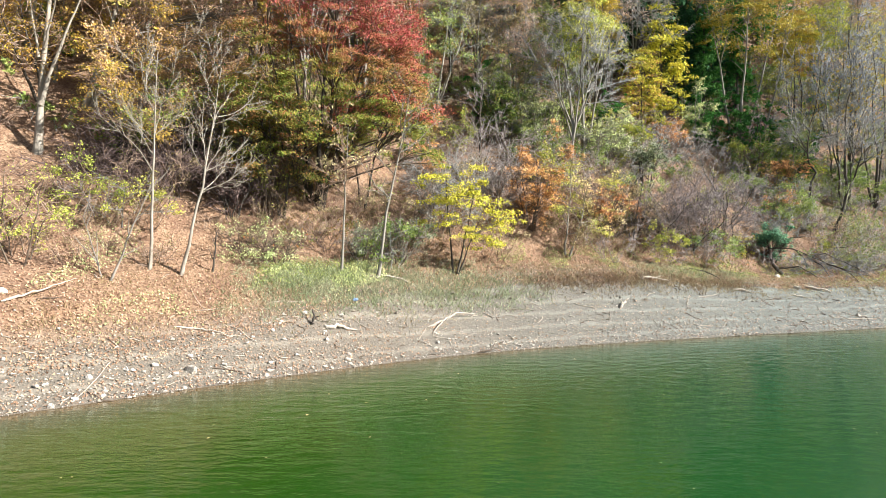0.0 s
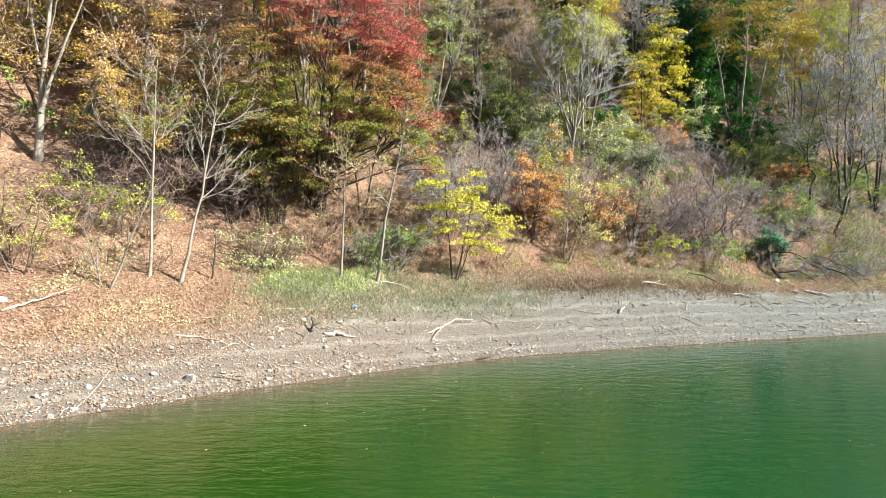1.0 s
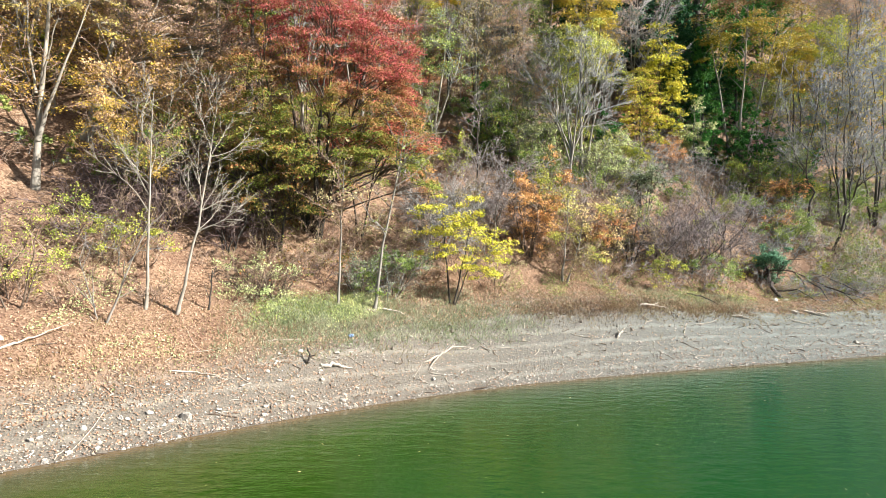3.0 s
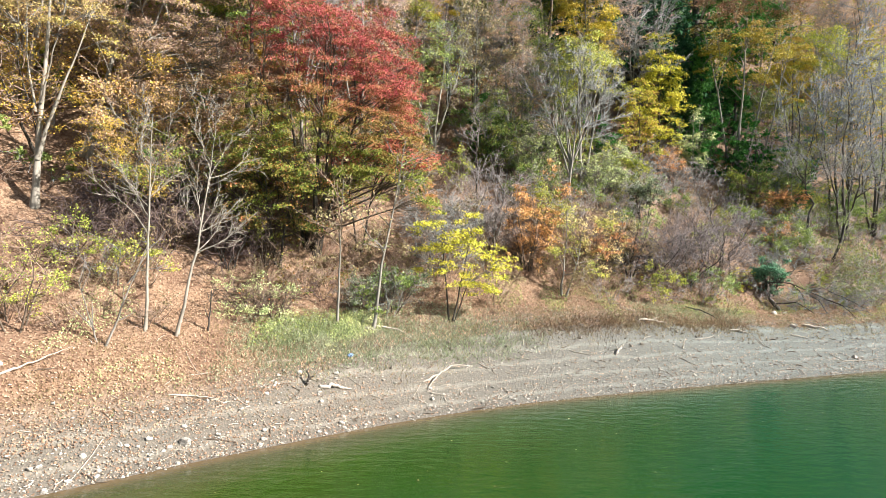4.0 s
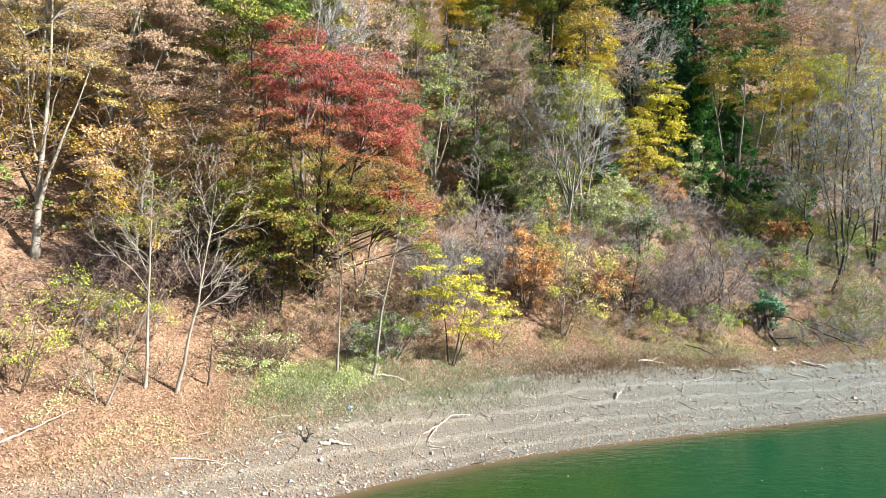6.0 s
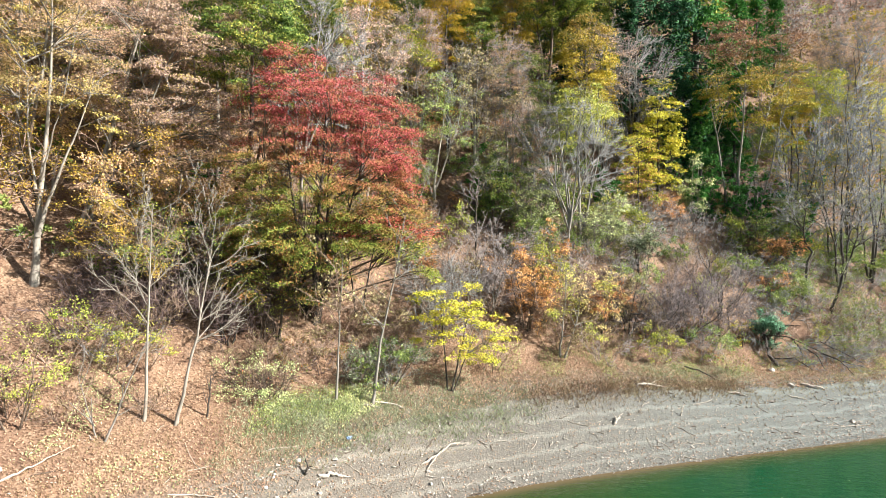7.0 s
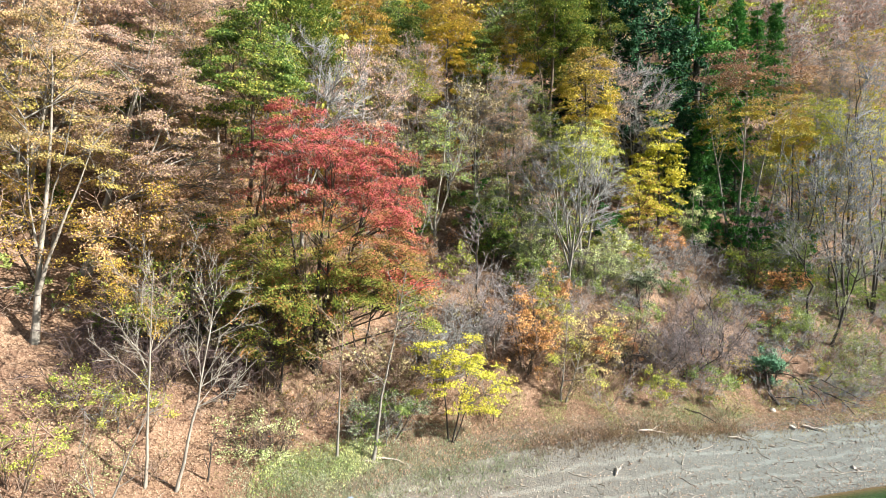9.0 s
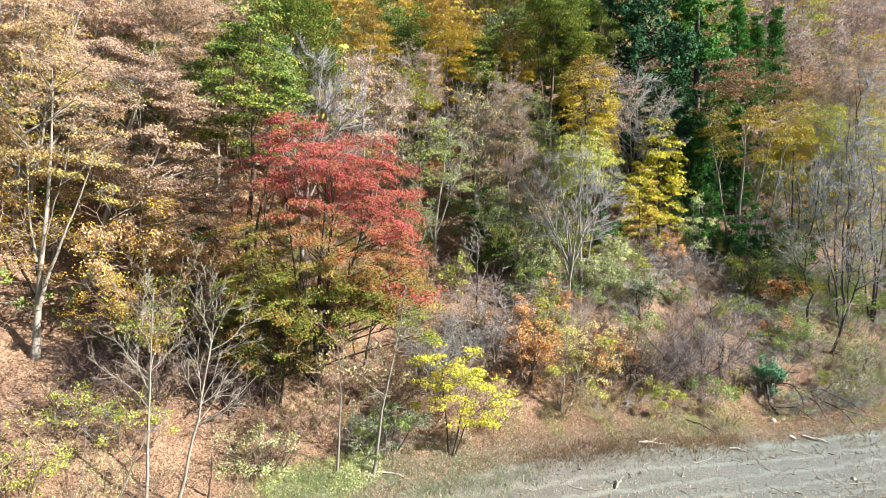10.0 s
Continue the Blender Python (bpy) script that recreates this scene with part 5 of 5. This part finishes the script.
def sticks(n, seed):
    r = np.random.RandomState(seed)
    x = r.uniform(-14, 28, n)
    s = np.abs(r.normal(size=n)) * 2.6 + 0.1
    y = shore(x) + s * 1.14
    a = r.normal(size=n) * 0.7 + 0.4
    ln = r.lognormal(-0.9, 0.5, n)
    t = np.linspace(-0.5, 0.5, 4)
    lx = x[:, None] + np.cos(a)[:, None] * t * ln[:, None] + r.normal(size=(n, 4)) * 0.03
    ly = y[:, None] + np.sin(a)[:, None] * t * ln[:, None] + r.normal(size=(n, 4)) * 0.03
    lines = np.stack([lx, ly, ground(lx, ly) + 0.03], -1)
    rad = np.repeat(r.uniform(0.008, 0.02, n)[:, None], 4, 1)
    for mat, sel, label in ((DRIFTWOOD, np.arange(n) % 3 > 0, "bleached twigs strewn over the shore"), (BARK_BROWN, np.arange(n) % 3 == 0, "dark wet twigs strewn over the shore")):
        tagged(new("strewn_twigs", mesh_from("strewn_twigs", *tubes(lines[sel], rad[sel], 4), mat)), label, "twigs", kind="stuff")


sticks(260, 131)


def driftwood(name, label, mat, trunk, radius, prongs=(), seed=1, thick=0.5):
    """A bent piece of wood along the plan points `trunk` (x, y, height over ground), with side prongs."""
    r = np.random.RandomState(seed)
    ob = thing(name, *trunk[0][:2], gz(*trunk[0][:2]), label, "driftwood")
    o = np.array([trunk[0][0], trunk[0][1], gz(*trunk[0][:2])])
    for k, (row, rad) in enumerate([(trunk, radius)] + [(p, radius * thick) for p in prongs]):
        p = np.array([(x, y, gz(x, y) + h) for x, y, h in row])
        t = np.linspace(0, len(p) - 1, 4 * len(p))
        line = np.stack([np.interp(t, np.arange(len(p)), p[:, i]) for i in range(3)], 1)
        line[1:-1] += r.normal(size=line[1:-1].shape) * rad * 0.35
        rr = rad * (1 - 0.7 * np.linspace(0, 1, len(line))) * r.uniform(0.85, 1.15, len(line))
        rr[[0, -1]] *= 0.4
        part("stem" if k == 0 else "prong", mesh_from("stem", *tubes((line - o)[None], rr[None], 8), mat), ob)
    return ob


driftwood("driftwood_log", "bleached log lying on the gravel shore", DRIFTWOOD, [(-4.5, 23.3, 0.06), (-3.9, 23.55, 0.08), (-3.35, 23.75, 0.05)], 0.09, seed=2)
driftwood("driftwood_root", "dark upright root stub on the shore", BARK_DARK, [(-4.95, 23.1, 0.0), (-4.85, 23.2, 0.25), (-4.95, 23.25, 0.5)], 0.07,
          [[(-4.87, 23.2, 0.2), (-4.65, 23.2, 0.42)]], seed=3)
driftwood("driftwood_branch", "bleached forked branch on the shore", DRIFTWOOD,
          [(-0.75, 25.4, 0.04), (-0.1, 25.9, 0.22), (0.45, 26.6, 0.30), (1.35, 27.2, 0.12)], 0.05,
          [[(-0.1, 25.9, 0.2), (-0.45, 25.3, 0.1), (-0.55, 24.9, 0.03)], [(0.05, 26.0, 0.25), (0.25, 26.2, 0.5)], [(-0.55, 24.95, 0.05), (0.15, 25.0, 0.06)]], seed=4)
driftwood("driftwood_stick", "thin forked stick at the waterline", BARK_BROWN, [(1.2, 24.35, 0.03), (1.75, 24.6, 0.12), (1.95, 25.0, 0.3)], 0.03,
          [[(1.75, 24.6, 0.12), (2.25, 24.85, 0.2)], [(1.75, 24.6, 0.12), (1.7, 24.7, 0.35)]], seed=5)
driftwood("driftwood_log", "pale log lying in the grass", DRIFTWOOD, [(10.3, 33.0, 0.07), (11.0, 33.2, 0.09), (11.9, 33.35, 0.05)], 0.07, [[(11.0, 33.2, 0.08), (11.5, 33.5, 0.2)]], seed=6)
driftwood("driftwood_log", "pale pole lying in the grass", DRIFTWOOD, [(-2.9, 27.6, 0.08), (-2.2, 27.8, 0.09), (-1.5, 27.9, 0.08)], 0.05, seed=7)
driftwood("driftwood_log", "pale pole lying in the grass", DRIFTWOOD, [(-3.4, 27.2, 0.06), (-2.9, 27.35, 0.07), (-2.5, 27.4, 0.05)], 0.04, seed=8)
driftwood("driftwood_branch", "dark dead branch on the upper shore", BARK_DARK, [(13.9, 36.1, 0.1), (14.7, 35.6, 0.15), (15.4, 35.2, 0.05)], 0.05, [[(14.5, 35.7, 0.12), (14.2, 35.4, 0.25)]], seed=9)
driftwood("driftwood_log", "short bleached log on the upper shore", DRIFTWOOD, [(15.6, 34.3, 0.06), (16.2, 34.3, 0.1), (16.7, 34.2, 0.06)], 0.06, [[(16.1, 34.3, 0.1), (16.3, 34.4, 0.35)]], seed=10)
driftwood("driftwood_log", "bleached log on the upper shore", DRIFTWOOD, [(20.9, 36.6, 0.07), (21.6, 36.4, 0.1), (22.2, 36.3, 0.06)], 0.09, seed=11)
driftwood("driftwood_log", "bleached log on the upper shore", DRIFTWOOD, [(19.4, 35.2, 0.05), (19.9, 35.15, 0.07), (20.5, 35.2, 0.04)], 0.05, seed=12)
driftwood("driftwood_log", "slanting weathered log among fallen leaves", DRIFTWOOD, [(-13.4, 19.0, 0.05), (-12.9, 19.6, 0.15), (-12.5, 20.1, 0.25)], 0.05, [[(-12.6, 20.0, 0.22), (-12.0, 20.6, 0.4)]], seed=13)
driftwood("driftwood_log", "pale stick on the gravel shore", DRIFTWOOD, [(-8.9, 20.6, 0.04), (-8.2, 20.9, 0.06), (-7.4, 21.1, 0.05)], 0.04, seed=14)
driftwood("driftwood_log", "pale stub standing in the gravel", DRIFTWOOD, [(12.05, 31.6, 0), (12.15, 31.7, 0.25), (12.25, 31.8, 0.45)], 0.06, seed=15)
driftwood("driftwood_log", "pale stub lying in the gravel", DRIFTWOOD, [(8.3, 30.1, 0.05), (8.6, 30.4, 0.2), (8.85, 30.6, 0.3)], 0.06, [[(8.5, 30.3, 0.15), (8.3, 30.5, 0.35)]], seed=16)
fallen = driftwood("fallen_tree", "dark fallen tree sprawling down onto the shore", BARK_DARK,
                   [(20.8, 38.9, -0.1), (20.7, 39.6, 0.35), (20.75, 40.3, 0.7), (21.0, 41.2, 0.9)], 0.13,
                   [[(20.9, 40.8, 0.8), (22.2, 40.5, 1.3), (23.6, 40.0, 0.9), (24.9, 39.4, 0.4), (26.4, 39.0, 0.25)], [(22.5, 40.5, 1.2), (22.8, 40.0, 0.8), (22.4, 39.0, 0.1)],
                    [(23.2, 40.2, 1.0), (24.2, 40.3, 1.3), (25.6, 40.1, 0.7), (26.6, 39.6, 0.2)], [(20.7, 39.4, 0.3), (21.8, 38.8, 0.6), (22.6, 38.2, 0.1)],
                    [(23.1, 40.3, 0.9), (23.5, 39.3, 0.6), (23.4, 38.4, 0.1)], [(21.6, 40.7, 1.1), (22.3, 40.7, 1.9), (22.9, 40.2, 2.2)],
                    [(24.0, 39.8, 0.7), (24.6, 39.0, 0.6), (25.1, 38.2, 0.1)], [(24.4, 40.2, 1.2), (25.0, 40.4, 1.7), (25.8, 40.4, 1.8)]], seed=17, thick=0.38)


def side_twigs():
    """Fine dead twigs along the fallen tree's boughs."""
    r = np.random.RandomState(18)
    rows = [((21.2, 40.7, 1.1), (26.4, 39.0, 0.3)), ((23.2, 40.2, 1.0), (26.6, 39.6, 0.3)), ((20.8, 39.4, 0.4), (22.6, 38.2, 0.2)), ((22.5, 40.5, 1.3), (22.4, 39.0, 0.3)), ((24.0, 39.8, 0.7), (25.1, 38.2, 0.2))]
    o = np.array([20.8, 38.9, gz(20.8, 38.9)])
    f = np.linspace(0, 1, 8)
    lines = np.stack([np.array([(a[0] + (b[0] - a[0]) * t, a[1] + (b[1] - a[1]) * t, gz(a[0] + (b[0] - a[0]) * t, a[1] + (b[1] - a[1]) * t) + a[2] + (b[2] - a[2]) * t) for t in f]) for a, b in rows]) - o
    rad = np.repeat(np.linspace(0.04, 0.012, 8)[None], len(rows), 0)
    one, r1 = grow(r, lines, rad, 9, 0.1, 0.98, 1.0, 55, 0.15, 5, 0.2)
    two, r2 = grow(r, one, r1, 5, 0.2, 1.0, 0.5, 45, 0.05, 3, 0.15)
    part("branchwork", mesh_from("branchwork", *join([triangles(tubes(one, r1, 3)), triangles(tubes(two, r2, 3))]), TWIG_DUSKY), fallen)["kind"] = "stuff"


side_twigs()


def plastic():
    m, nodes, links, bsdf = material("blue_plastic")
    n = noise_tex(nodes, links, 12, 3)
    r = ramp(nodes, [(0.3, (0.10, 0.20, 0.45)), (0.7, (0.35, 0.50, 0.75))])
    links.new(n.outputs["Fac"], r.inputs[0])
    links.new(r.outputs[0], bsdf.inputs["Base Color"])
    bsdf.inputs["Roughness"].default_value = 0.35
    bm = bmesh.new()
    bmesh.ops.create_icosphere(bm, subdivisions=3, radius=0.14)
    r2 = np.random.RandomState(3)
    for v in bm.verts:
        v.co *= 0.8 + 0.45 * noise.noise(v.co * 14) + 0.05 * r2.normal()
        v.co.z *= 0.6
    me = bpy.data.meshes.new("plastic_bag")
    bm.to_mesh(me)
    bm.free()
    me.materials.append(m)
    ob = new("plastic_bag", me)
    ob.location = (-3.65, 25.3, gz(-3.65, 25.3) + 0.06)
    tagged(ob, "crumpled blue plastic bag at the edge of the grass", "plastic bag")


plastic()
